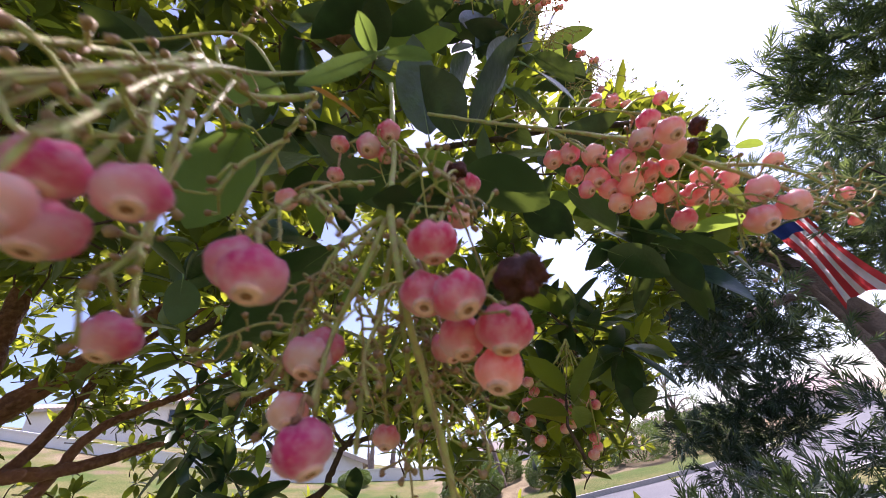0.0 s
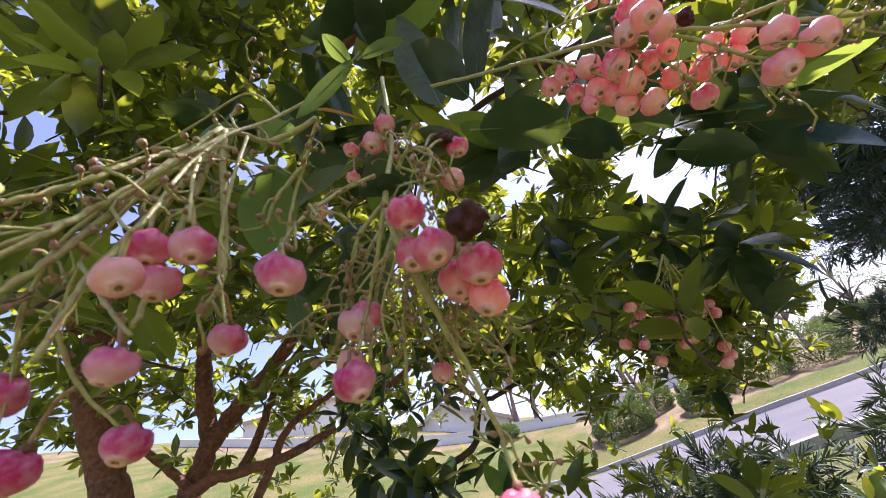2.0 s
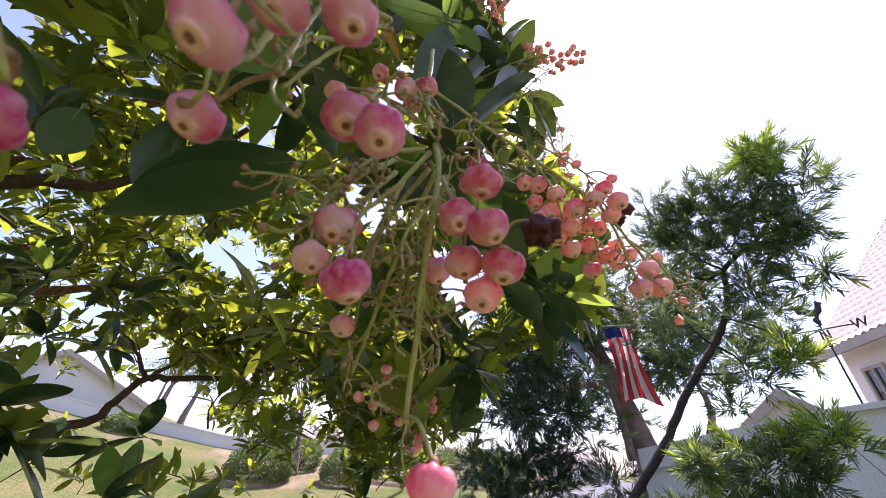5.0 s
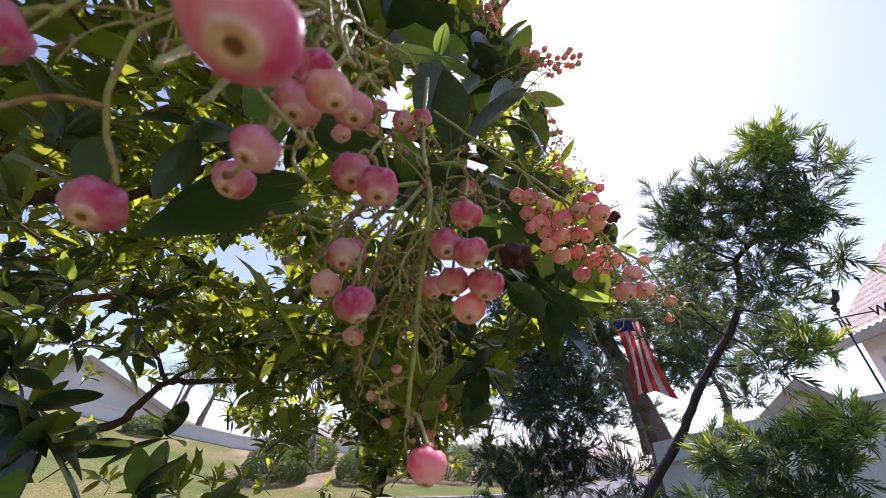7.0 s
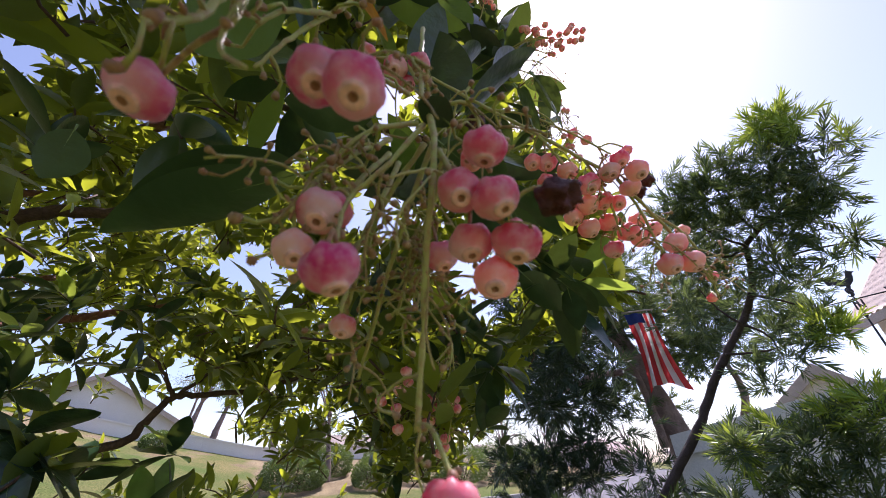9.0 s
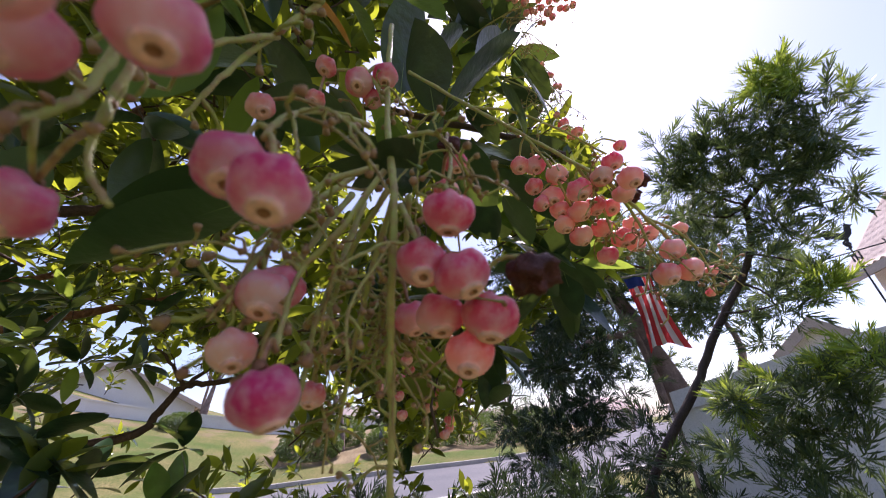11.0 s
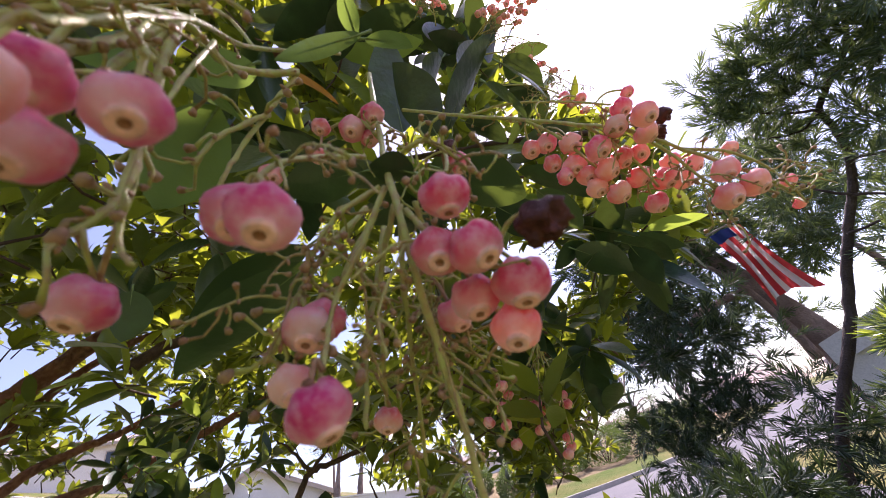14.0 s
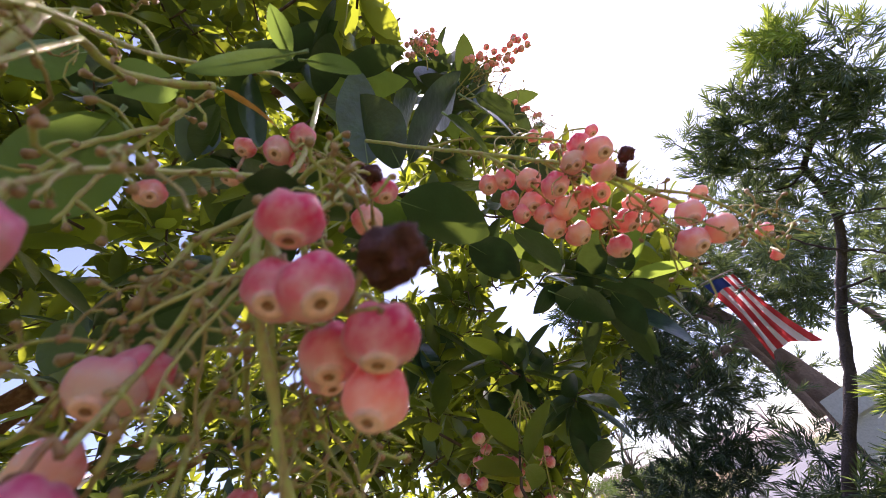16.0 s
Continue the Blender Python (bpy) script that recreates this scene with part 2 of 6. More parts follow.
for k, c in (("flag_red", (0.75, 0.08, 0.08, 1)), ("flag_white", (0.9, 0.88, 0.88, 1))):
    cloth = M[k].node_tree
    thin = cloth.nodes.new("ShaderNodeBsdfTranslucent")
    thin.inputs["Color"].default_value = c
    both = cloth.nodes.new("ShaderNodeMixShader")
    both.inputs[0].default_value = 0.5
    cloth.links.new(cloth.nodes["Principled BSDF"].outputs[0], both.inputs[1])
    cloth.links.new(thin.outputs[0], both.inputs[2])
    cloth.links.new(both.outputs[0], cloth.nodes["Material Output"].inputs["Surface"])
glass, gnt, gp = shader("window_glass", 0.06, 0.6)
gp.inputs["Base Color"].default_value = (0.02, 0.025, 0.03, 1)
M["glass"] = glass


# ---- mesh helpers ----
def mesh_from(name, verts, faces, mats, index=None, smooth=True):
    me = bpy.data.meshes.new(name)
    me.from_pydata([tuple(v) for v in verts], [], faces)
    for m in mats:
        me.materials.append(m)
    if index is not None:
        me.polygons.foreach_set("material_index", index)
    me.polygons.foreach_set("use_smooth", [smooth] * len(me.polygons))
    me.update()
    return me


def from_bm(name, bm, mats, smooth=False):
    me = bpy.data.meshes.new(name)
    bm.to_mesh(me)
    bm.free()
    for m in mats:
        me.materials.append(m)
    me.polygons.foreach_set("use_smooth", [smooth] * len(me.polygons))
    return me


def part(name, data, parent, label="", at=None):
    """One mesh object under a thing or a part."""
    ob = new(name, data)
    ob.parent = parent
    if at is not None:
        ob.matrix_basis = at
    return tagged(ob, label)


def holder(name, place, label, category, group="", kind=""):
    e = new(name)
    e.location = place
    e.empty_display_size = 0.1
    return tagged(e, label, category, group, kind)


def tube_data(points, radii, sides=8):
    """Vertices and faces of a tube along points, closed at both ends."""
    pts = [Vector(p) for p in points]
    verts, faces = [], []
    side = None
    for i, p in enumerate(pts):
        d = (pts[min(i + 1, len(pts) - 1)] - pts[max(i - 1, 0)]).normalized()
        if side is None:
            side = d.cross(Vector((0.31, 0.2, 0.93))).normalized()
        side = (side - d * side.dot(d)).normalized()
        up = d.cross(side)
        for k in range(sides):
            a = 2 * math.pi * k / sides
            verts.append(p + (side * math.cos(a) + up * math.sin(a)) * radii[i])
    for i in range(len(pts) - 1):
        for k in range(sides):
            a, b = i * sides + k, i * sides + (k + 1) % sides
            faces.append((a, b, b + sides, a + sides))
    faces.append(tuple(range(sides))[::-1])
    faces.append(tuple(range((len(pts) - 1) * sides, len(pts) * sides)))
    return verts, faces


def curve_points(points, n=6, wobble=0.0, rng=None):
    """A smooth line through points, with n steps between each two."""
    p = [Vector(q) for q in points]
    out = []
    for i in range(len(p) - 1):
        a, b, c, d = p[max(i - 1, 0)], p[i], p[i + 1], p[min(i + 2, len(p) - 1)]
        for k in range(n):
            t = k / n
            q = 0.5 * (2 * b + (c - a) * t + (2 * a - 5 * b + 4 * c - d) * t * t + (3 * b - a - 3 * c + d) * t ** 3)
            if wobble and rng and (i or k):
                q = q + Vector((rng.uniform(-1, 1), rng.uniform(-1, 1), rng.uniform(-1, 1))) * wobble
            out.append(q)
    out.append(p[-1])
    return out


def tube_mesh(name, points, r0, r1, mat, n=6, sides=8, wobble=0.0, rng=None, knots=0.0):
    pts = curve_points(points, n, wobble, rng)
    m = len(pts) - 1
    radii = [(r0 + (r1 - r0) * i / m) * (1 + knots * math.sin(i * 2.3 + r0 * 900)) for i in range(m + 1)]
    v, f = tube_data(pts, radii, sides)
    return mesh_from(name, v, f, [mat])


class Heap:
    """Gathers many small shapes into one mesh."""

    def __init__(self):
        self.v, self.f, self.n = [], [], 0

    def add(self, verts, faces):
        self.v.extend(tuple(p) for p in verts)
        self.f.extend(tuple(i + self.n for i in f) for f in faces)
        self.n += len(verts)

    def mesh(self, name, mat, smooth=True):
        return mesh_from(name, self.v, self.f, [mat], smooth=smooth)


def box_data(x0, x1, y0, y1, z0, z1):
    v = [(x, y, z) for z in (z0, z1) for y in (y0, y1) for x in (x0, x1)]
    f = [(0, 2, 3, 1), (4, 5, 7, 6), (0, 1, 5, 4), (2, 6, 7, 3), (0, 4, 6, 2), (1, 3, 7, 5)]
    return v, f


def leaf_data(length, width, fold=0.25, curl=0.25, steps=6, wave=0.0):
    """A pointed oval blade along +x, folded along its midrib and curling down."""
    verts, faces = [], []
    for i in range(steps + 1):
        t = i / steps
        w = width * 0.5 * (math.sin(math.pi * min(1.0, t * 0.94 + 0.05)) ** 0.8)
        if i == 0:
            w = width * 0.04
        if i == steps:
            w = width * 0.01
        x = length * t * (1 - 0.12 * curl * t)
        z = -curl * length * 0.5 * t * t
        e = wave * width * math.sin(t * 9.0)
        verts += [(x, -w, z + fold * w + e), (x, 0, z), (x, w, z + fold * w - e)]
    for i in range(steps):
        a = 3 * i
        faces += [(a, a + 1, a + 4, a + 3), (a + 1, a + 2, a + 5, a + 4)]
    return np.array(verts), faces


def scatter(name, shapes, mats4, pick, material):
    """One mesh of many copies of a few blades, placed by matrices."""
    vs, fs, n = [], [], 0
    for k, (v, f) in enumerate(shapes):
        m = mats4[pick == k]
        if not len(m):
            continue
        w = np.einsum("nij,kj->nki", m[:, :3, :3], v) + m[:, None, :3, 3]
        vs.append(w.reshape(-1, 3))
        q = np.array(f)
        fs.append((q[None] + (n + np.arange(len(m)) * len(v))[:, None, None]).reshape(-1, q.shape[1]))
        n += len(m) * len(v)
    vs, fs = np.concatenate(vs), np.concatenate(fs)
    me = bpy.data.meshes.new(name)
    me.vertices.add(len(vs))
    me.vertices.foreach_set("co", vs.ravel())
    me.loops.add(fs.size)
    me.loops.foreach_set("vertex_index", fs.ravel())
    me.polygons.add(len(fs))
    me.polygons.foreach_set("loop_start", np.arange(len(fs)) * fs.shape[1])
    me.polygons.foreach_set("use_smooth", [True] * len(fs))
    me.materials.append(material)
    me.update(calc_edges=True)
    me.validate()
    return me


def frame_to(axis, rng, roll=None):
    """A turn whose x runs along axis."""
    x = Vector(axis).normalized()
    ref = Vector((0, 0, 1)) if abs(x.z) < 0.95 else Vector((0, 1, 0))
    y = ref.cross(x).normalized()
    m = Matrix((x, y, x.cross(y))).transposed()
    return m @ Matrix.Rotation(rng.uniform(-0.5, 0.5) if roll is None else roll, 3, "X")


def placed(pos, turn, size):
    m = turn.to_4x4() @ Matrix.Diagonal((size, size, size, 1))
    m.translation = pos
    return m


# ---- ground ----
def smooth(a, b, x):
    t = min(1.0, max(0.0, (x - a) / (b - a)))
    return t * t * (3 - 2 * t)


ROAD = curve_points([(-70, 0), (-40, 4), (-22, 6.4), (-8, 8.9), (-3, 10.4), (2, 11.3), (6, 11.7), (10, 13.2), (16, 17.5), (26, 27), (45, 48), (80, 90)], 8)
ROAD = [Vector((p.x, p.y, 0)) for p in ROAD]
HALF = 3.6


def road_level(x):
    return 0.38 + 0.15 * max(0.0, -x - 1) * smooth(1, -6, x) + 0.16 * max(0.0, min(40.0, -x - 8)) * smooth(-8, -16, x) - 0.012 * max(0.0, x - 4)


def off_road(x, y):
    """Distance from the road's middle, positive on the far side."""
    best, side = 1e9, 1
    for i in range(len(ROAD) - 1):
        a, b = ROAD[i], ROAD[i + 1]
        d = b - a
        t = min(1, max(0, ((x - a.x) * d.x + (y - a.y) * d.y) / d.dot(d)))
        q = a + d * t
        e = math.hypot(x - q.x, y - q.y)
        if e < best:
            best, side = e, (1 if d.x * (y - a.y) - d.y * (x - a.x) > 0 else -1)
    return best * side


def ground_level(x, y):
    o = off_road(x, y)
    base = road_level(x)
    if o > HALF + 0.3:
        return base + 0.10 + 0.164 * min(o - HALF, 11) + 0.02 * max(0, min(o - HALF - 11, 60))
    if o < -HALF:
        return base + 0.12 - 0.07 * min(-o - HALF, 6)
    return base - 0.10


def build_ground():
    xs = [-3000, -900, -300, -140, -80, -60] + [-48 + 1.6 * i for i in range(61)] + [52, 62, 80, 140, 300, 900, 3000]
    ys = [-3000, -900, -300, -100, -50, -30, -20, -14] + [-10 + 1.0 * i for i in range(48)] + [42, 48, 60, 80, 120, 300, 900, 3000]
    verts = [(x, y, ground_level(x, y)) for y in ys for x in xs]
    w = len(xs)
    faces = [(j * w + i, j * w + i + 1, (j + 1) * w + i + 1, (j + 1) * w + i) for j in range(len(ys) - 1) for i in range(w - 1)]
    me = mesh_from("ground", verts, faces, [M["ground"]])
    bare = me.attributes.new("bare", "FLOAT", "POINT")
    beds = []
    for x, y, z in verts:
        o = off_road(x, y) - HALF
        beds.append(max(0.45 * smooth(3.0, 8.0, o), 0.85 * smooth(1.2, 2.4, o) * smooth(-3.2, -1.4, x)))
    bare.data.foreach_set("value", beds)
    tagged(new("ground", me), "sloping lawn with dry patches and bare soil", "ground", kind="structure")


def strip(name, o0, o1, lift, mat, label, category, kind="structure", thick=0.0, part_of=None, lo=0, hi=None):
    """A band along the road between two offsets."""
    verts, faces = [], []
    pts = ROAD[lo:hi]
    for i, p in enumerate(pts):
        d = (pts[min(i + 1, len(pts) - 1)] - pts[max(i - 1, 0)]).normalized()
        nrm = Vector((-d.y, d.x, 0))
        z = road_level(p.x) + lift
        for o, dz in ((o0, -thick), (o0, 0), (o1, 0), (o1, -thick)):
            q = p + nrm * o
            verts.append((q.x, q.y, z + dz))
    for i in range(len(pts) - 1):
        for k in range(3):
            a = i * 4 + k
            faces.append((a, a + 4, a + 5, a + 1))
    ob = new(name, mesh_from(name, verts, faces, [mat], smooth=False))
    return tagged(ob, label, category, kind=kind)


build_ground()
strip("road", -HALF - 0.05, HALF + 0.05, 0.012, M["asphalt"], "grey asphalt street curving uphill", "road", thick=0.15)
strip("kerb_far", HALF, HALF + 0.18, 0.16, M["kerb"], "pale concrete kerb", "kerb", thick=0.3)
strip("kerb_near", -HALF - 0.18, -HALF, 0.15, M["kerb"], "pale concrete kerb", "kerb", thick=0.3)
strip("road_line", -0.06, 0.06, 0.017, M["yellow"], "faded yellow centre line", "road marking", thick=0.004, lo=8, hi=33)


def driveway():
    """Asphalt apron from the street to the garden wall."""
    n, m = 14, 10
    a, b, c, d = Vector((1.4, 4.6, 0)), Vector((4.4, 4.5, 0)), Vector((6.6, 9.6, 0)), Vector((2.2, 6.6, 0))
    verts, faces = [], []
    for j in range(m + 1):
        for i in range(n + 1):
            p = a.lerp(b, i / n).lerp(d.lerp(c, i / n), j / m)
            verts.append((p.x, p.y, ground_level(p.x, p.y) + 0.03))
    for j in range(m):
        for i in range(n):
            k = j * (n + 1) + i
            faces.append((k, k + 1, k + n + 2, k + n + 1))
    tagged(new("driveway", mesh_from("driveway", verts, faces, [M["asphalt"]])), "grey asphalt driveway apron in dappled shade", "driveway", kind="structure")


driveway()

# ---- boundary wall, houses ----


def wall_run(name, a, b, height, thick, mat, label, cap=0.06, base_drop=0.6):
    a, b = Vector(a), Vector(b)
    d = b - a
    ob = holder(name, a, label, "wall", kind="structure")
    ang = math.atan2(d.y, d.x)
    turn = Matrix.Rotation(ang, 4, "Z")
    n = math.hypot(d.x, d.y)
    rise = d.z / n
    for nm, z0, z1, t, m in (("wall_body", -base_drop, height, thick, mat), ("coping", height, height + cap, thick + 0.14, mat)):
        v, f = box_data(-0.02, n + 0.02, -t / 2, t / 2, z0, z1)
        v = [(x, y, z + rise * x) for x, y, z in v]
        part(nm, mesh_from(nm, v, f, [m], smooth=False), ob, at=turn)
    return ob


def wall_chain(name, stations, height, thick, mat, label):
    """A garden wall that bends with the bank: straight lengths of wall and coping between bearings."""
    nodes = []
    for az, dist in stations:
        x, y = dist * math.sin(radians(az)), dist * math.cos(radians(az))
        nodes.append(Vector((x, y, ground_level(x, y) - 0.05)))
    ob = holder(name, nodes[0], label, "wall", kind="structure")
    for a, b in zip(nodes, nodes[1:]):
        d = b - a
        n = math.hypot(d.x, d.y)
        m = Matrix.Translation(a - nodes[0]) @ Matrix.Rotation(math.atan2(d.y, d.x), 4, "Z")
        for nm, z0, z1, t in (("wall_body", -0.5, height, thick), ("coping", height, height + 0.07, thick + 0.1)):
            v, f = box_data(0.0, n, -t / 2, t / 2, z0, z1)
            part(nm, mesh_from(nm, [(x, y, z + d.z / n * x) for x, y, z in v], f, [mat], smooth=False), ob, at=m)
    return ob


def window_unit(parent, w, h, at):
    """Recessed frame with a pane and a glazing bar."""
    fr = Heap()
    t = 0.09
    for x0, x1, z0, z1 in ((-w / 2, w / 2, 0, t), (-w / 2, w / 2, h - t, h), (-w / 2, -w / 2 + t, t, h - t), (w / 2 - t, w / 2, t, h - t), (-0.03, 0.03, t, h - t)):
        fr.add(*box_data(x0, x1, -0.06, 0.04, z0, z1))
    wo = part("window", fr.mesh("window", M["trim"], False), parent, "window with beige frame", at)
    pv, pf = box_data(-w / 2 + t, w / 2 - t, -0.01, 0.01, t, h - t)
    part("pane", mesh_from("pane", pv, pf, [M["glass"]], smooth=False), wo)
    return wo


def roof_rows(width, run, rise, rows, over=0.5):
    """One slope of barrel tiles: rounded courses running up the slope and stepped rows."""
    v, f = [], []
    cols = max(6, int(width / 0.28))
    for r in range(rows + 1):
        t = r / rows
        for s in (0, 1):
            if r == rows and s:
                continue
            tt = t + (s * 0.999 / rows)
            for c in range(cols * 2 + 1):
                x = -width / 2 + width * c / (cols * 2)
                bumpz = 0.06 if c % 2 else 0.0
                v.append((x, -over + (run + over) * tt, (rise * (tt * (run + over) - over) / run) + bumpz + (0.05 * (1 - s))))
    w = cols * 2 + 1
    n = len(v) // w
    for j in range(n - 1):
        for c in range(w - 1):
            f.append((j * w + c, j * w + c + 1, (j + 1) * w + c + 1, (j + 1) * w + c))
    return v, f


def house(name, at, yaw, w, d, h, rise, wallmat, label, windows=(), rows=12, over=0.5):
    """Gabled house: walls with gable ends, two tiled slopes, fascia and windows."""
    ho = holder(name, at, label, "house")
    ho.rotation_euler = (0, 0, radians(yaw))
    v, f = box_data(-w / 2, w / 2, -d / 2, d / 2, -2.5, h)
    k = len(v)
    v += [(-w / 2, 0, h + rise), (w / 2, 0, h + rise)]
    f = [q for q in f if q != (4, 5, 7, 6)] + [(4, 6, k), (5, k + 1, 7), (4, k, k + 1, 5), (6, 7, k + 1, k)]
    part("house_wall", mesh_from("house_wall", v, f, [wallmat], smooth=False), ho)
    for s in (0, 180):
        rv, rf = roof_rows(w + 2 * over, d / 2, rise, rows, over)
        m = Matrix.Rotation(radians(s), 4, "Z") @ Matrix.Translation((0, -d / 2, h + 0.08))
        slope = part("roof", mesh_from("roof", rv, rf, [M["tile"]], smooth=True), ho, "rows of clay barrel tiles", m)
        fv, ff = box_data(-w / 2 - over, w / 2 + over, -over - 0.06, -over + 0.02, -rise * over / (d / 2) - 0.2, -rise * over / (d / 2) + 0.03)
        part("fascia", mesh_from("fascia", fv, ff, [M["trim"]], smooth=False), slope)
    for sx in (-1, 1):
        bv = [(sx * (w / 2 + over), -d / 2 - over, h - rise * over / (d / 2)), (sx * (w / 2 + over), 0, h + rise + 0.05), (sx * (w / 2 + over), d / 2 + over, h - rise * over / (d / 2))]
        vv, q = [], []
        for p in bv:
            for dx in (-0.05, 0.05):
                for dz in (-0.22, 0.12):
                    vv.append((p[0] + dx, p[1], p[2] + dz))
        for i in (0, 4):
            q += [(i, i + 1, i + 5, i + 4), (i + 2, i + 6, i + 7, i + 3), (i, i + 4, i + 6, i + 2), (i + 1, i + 3, i + 7, i + 5)]
        q += [(0, 2, 3, 1), (8, 9, 11, 10)]
        part("bargeboard", mesh_from("bargeboard", vv, q, [M["trim"]], smooth=False), ho)
    for face, x, z, ww, hh in windows:
        if face == "front":
            m = Matrix.Translation((x, -d / 2 - 0.02, z))
        else:
            sx = 1 if face == "right" else -1
            m = Matrix.Translation((sx * (w / 2 + 0.02), x, z)) @ Matrix.Rotation(radians(90 * sx), 4, "Z")
        window_unit(ho, ww, hh, m)
    return ho

# right-hand boundary wall and the houses
wall_run("boundary_wall", (4.55, 4.22, 0.0), (5.73, 2.61, 0.39), 1.58, 0.2, M["block"], "grey rendered garden wall with a thick coping", 0.25)
wall_run("boundary_wall_return", (5.73, 2.61, 0.39), (7.4, -1.6, 0.85), 1.76, 0.16, M["block"], "lower run of the grey garden wall")
wall_chain("street_wall", [(az, dist) for az, dist in ((9, 25.5), (0, 24.5), (-7, 24), (-13, 23.8), (-19, 24), (-26, 24.6), (-34, 25.6), (-42, 27), (-50, 31), (-58, 38))], 0.55, 0.2, M["stucco"], "long low white wall along the bank")
house("white_house", (-15.9, 34.8, 2.0), -66, 8, 10.4, 2.85, 2.7, M["stucco"], "large white stucco house with a clay tile roof",
      [("front", -2, 0.9, 1.4, 1.3), ("right", -2.2, 1.6, 1.2, 1.1)], 10)
house("uphill_house", (-36, 39, ground_level(-36, 39) - 0.3), 38, 14, 9, 2.7, 1.6, M["stucco_pink"], "pale stucco house with a clay tile roof uphill",
      [("front", -3.5, 0.7, 1.5, 1.3), ("front", 0.5, 0.7, 1.4, 1.3), ("front", 4, 0.7, 1.4, 1.3)], 10)
house("porch_house", (3.6, 58.0, 1.6), 12, 8, 7, 2.7, 1.3, M["stucco"], "small white house with a low tiled roof",
      [("front", -2.4, 0.5, 1.3, 1.5), ("front", 0.2, 0.1, 1.1, 2.0), ("front", 2.6, 0.5, 1.3, 1.5)], 8)
house("far_house", (38, 49, -0.6), 30, 13, 9, 2.9, 1.8, M["stucco_pink"], "beige stucco house with a tiled roof far down the street",
      [("front", -3.5, 0.8, 1.4, 1.3), ("front", 0, 0.8, 1.4, 1.3), ("front", 3.5, 0.8, 1.4, 1.3)], 8)
house("lower_house", (24.5, 50, -0.4), 20, 9, 8, 2.6, 1.4, M["stucco_pink"], "beige stucco house with a tiled roof far down the street",
      [("front", -2, 0.8, 1.4, 1.3), ("front", 2, 0.8, 1.4, 1.3)], 8)
house("gabled_house", (15.91, -0.19, 0.9), -126.5, 9, 8, 4.35, 4.4, M["stucco_pink"], "pale stucco house with a steep tiled gable",
      [("front", -3.6, 2.0, 0.8, 1.3), ("front", -2.0, 2.0, 0.8, 1.3), ("front", 0.6, 2.0, 0.9, 1.3), ("left", -1.0, 2.0, 0.9, 1.3)], 20)
house("gabled_wing", (16.0, 8.25, 0.6), 28, 4.0, 1.7, 2.45, 0.65, M["stucco_pink"], "low stucco wing with a small tiled gable",
      [("left", 0.0, 1.2, 0.8, 0.9)], 6, 0.3)


def weather_vane(at):
    """Iron vane: mast, cross arms with letters, and a cockerel plate."""
    e = holder("weather_vane", at, "black iron weather vane with a cockerel and letter arms", "weather vane")
    part("mast", tube_mesh("mast", [(0, 0, -2.9), (0, 0, -0.8), (0, 0, 0.95)], 0.022, 0.012, M["iron"], 2, 8), e)
    for a in (20, 110):
        c, s = math.cos(radians(a)), math.sin(radians(a))
        part("arm", tube_mesh("arm", [(-0.42 * c, -0.42 * s, 0.75), (0.42 * c, 0.42 * s, 0.75)], 0.012, 0.012, M["iron"], 2, 6), e)
    for k, ch in enumerate("NESW"):
        a = radians(20 + 90 * k)
        cu = bpy.data.curves.new("letter", "FONT")
        cu.body, cu.size, cu.extrude, cu.align_x, cu.align_y = ch, 0.24, 0.008, "CENTER", "CENTER"
        cu.materials.append(M["iron"])
        ob = part("letter", cu, e, at=Matrix.Translation((0.5 * math.cos(a), 0.5 * math.sin(a), 0.75)) @ Matrix.Rotation(radians(-100), 4, "Z") @ Matrix.Rotation(radians(90), 4, "X"))
    for z, r in ((0.45, 0.035), (0.90, 0.05)):
        bm = bmesh.new()
        bmesh.ops.create_uvsphere(bm, u_segments=12, v_segments=8, radius=r, matrix=Matrix.Translation((0, 0, z)))
        part("ball", from_bm("ball", bm, [M["iron"]], True), e)
    outline = [(-0.40, 0.18), (-0.44, 0.36), (-0.34, 0.50), (-0.20, 0.46), (-0.12, 0.30), (0.0, 0.22), (0.10, 0.26), (0.15, 0.40), (0.14, 0.50), (0.18, 0.46), (0.21, 0.53), (0.24, 0.46), (0.29, 0.42), (0.36, 0.38), (0.29, 0.35), (0.27, 0.24), (0.22, 0.10), (0.10, 0.0), (0.06, -0.12), (0.0, -0.12), (-0.02, 0.0), (-0.14, 0.06), (-0.26, 0.14)]
    n = len(outline)
    v = [(x, -0.01, z) for x, z in outline] + [(x, 0.01, z) for x, z in outline]
    f = [tuple(range(n)), tuple(range(2 * n - 1, n - 1, -1))] + [(i, i + n, (i + 1) % n + n, (i + 1) % n) for i in range(n)]
    part("cockerel", mesh_from("cockerel", v, f, [M["iron"]], smooth=False), e, at=Matrix.Translation((0, 0, 1.0)) @ Matrix.Rotation(radians(-80), 4, "Z") @ Matrix.Diagonal((0.55, 1, 0.55, 1)))
    return e


weather_vane(pol(68.9, 9.2, 9.6))


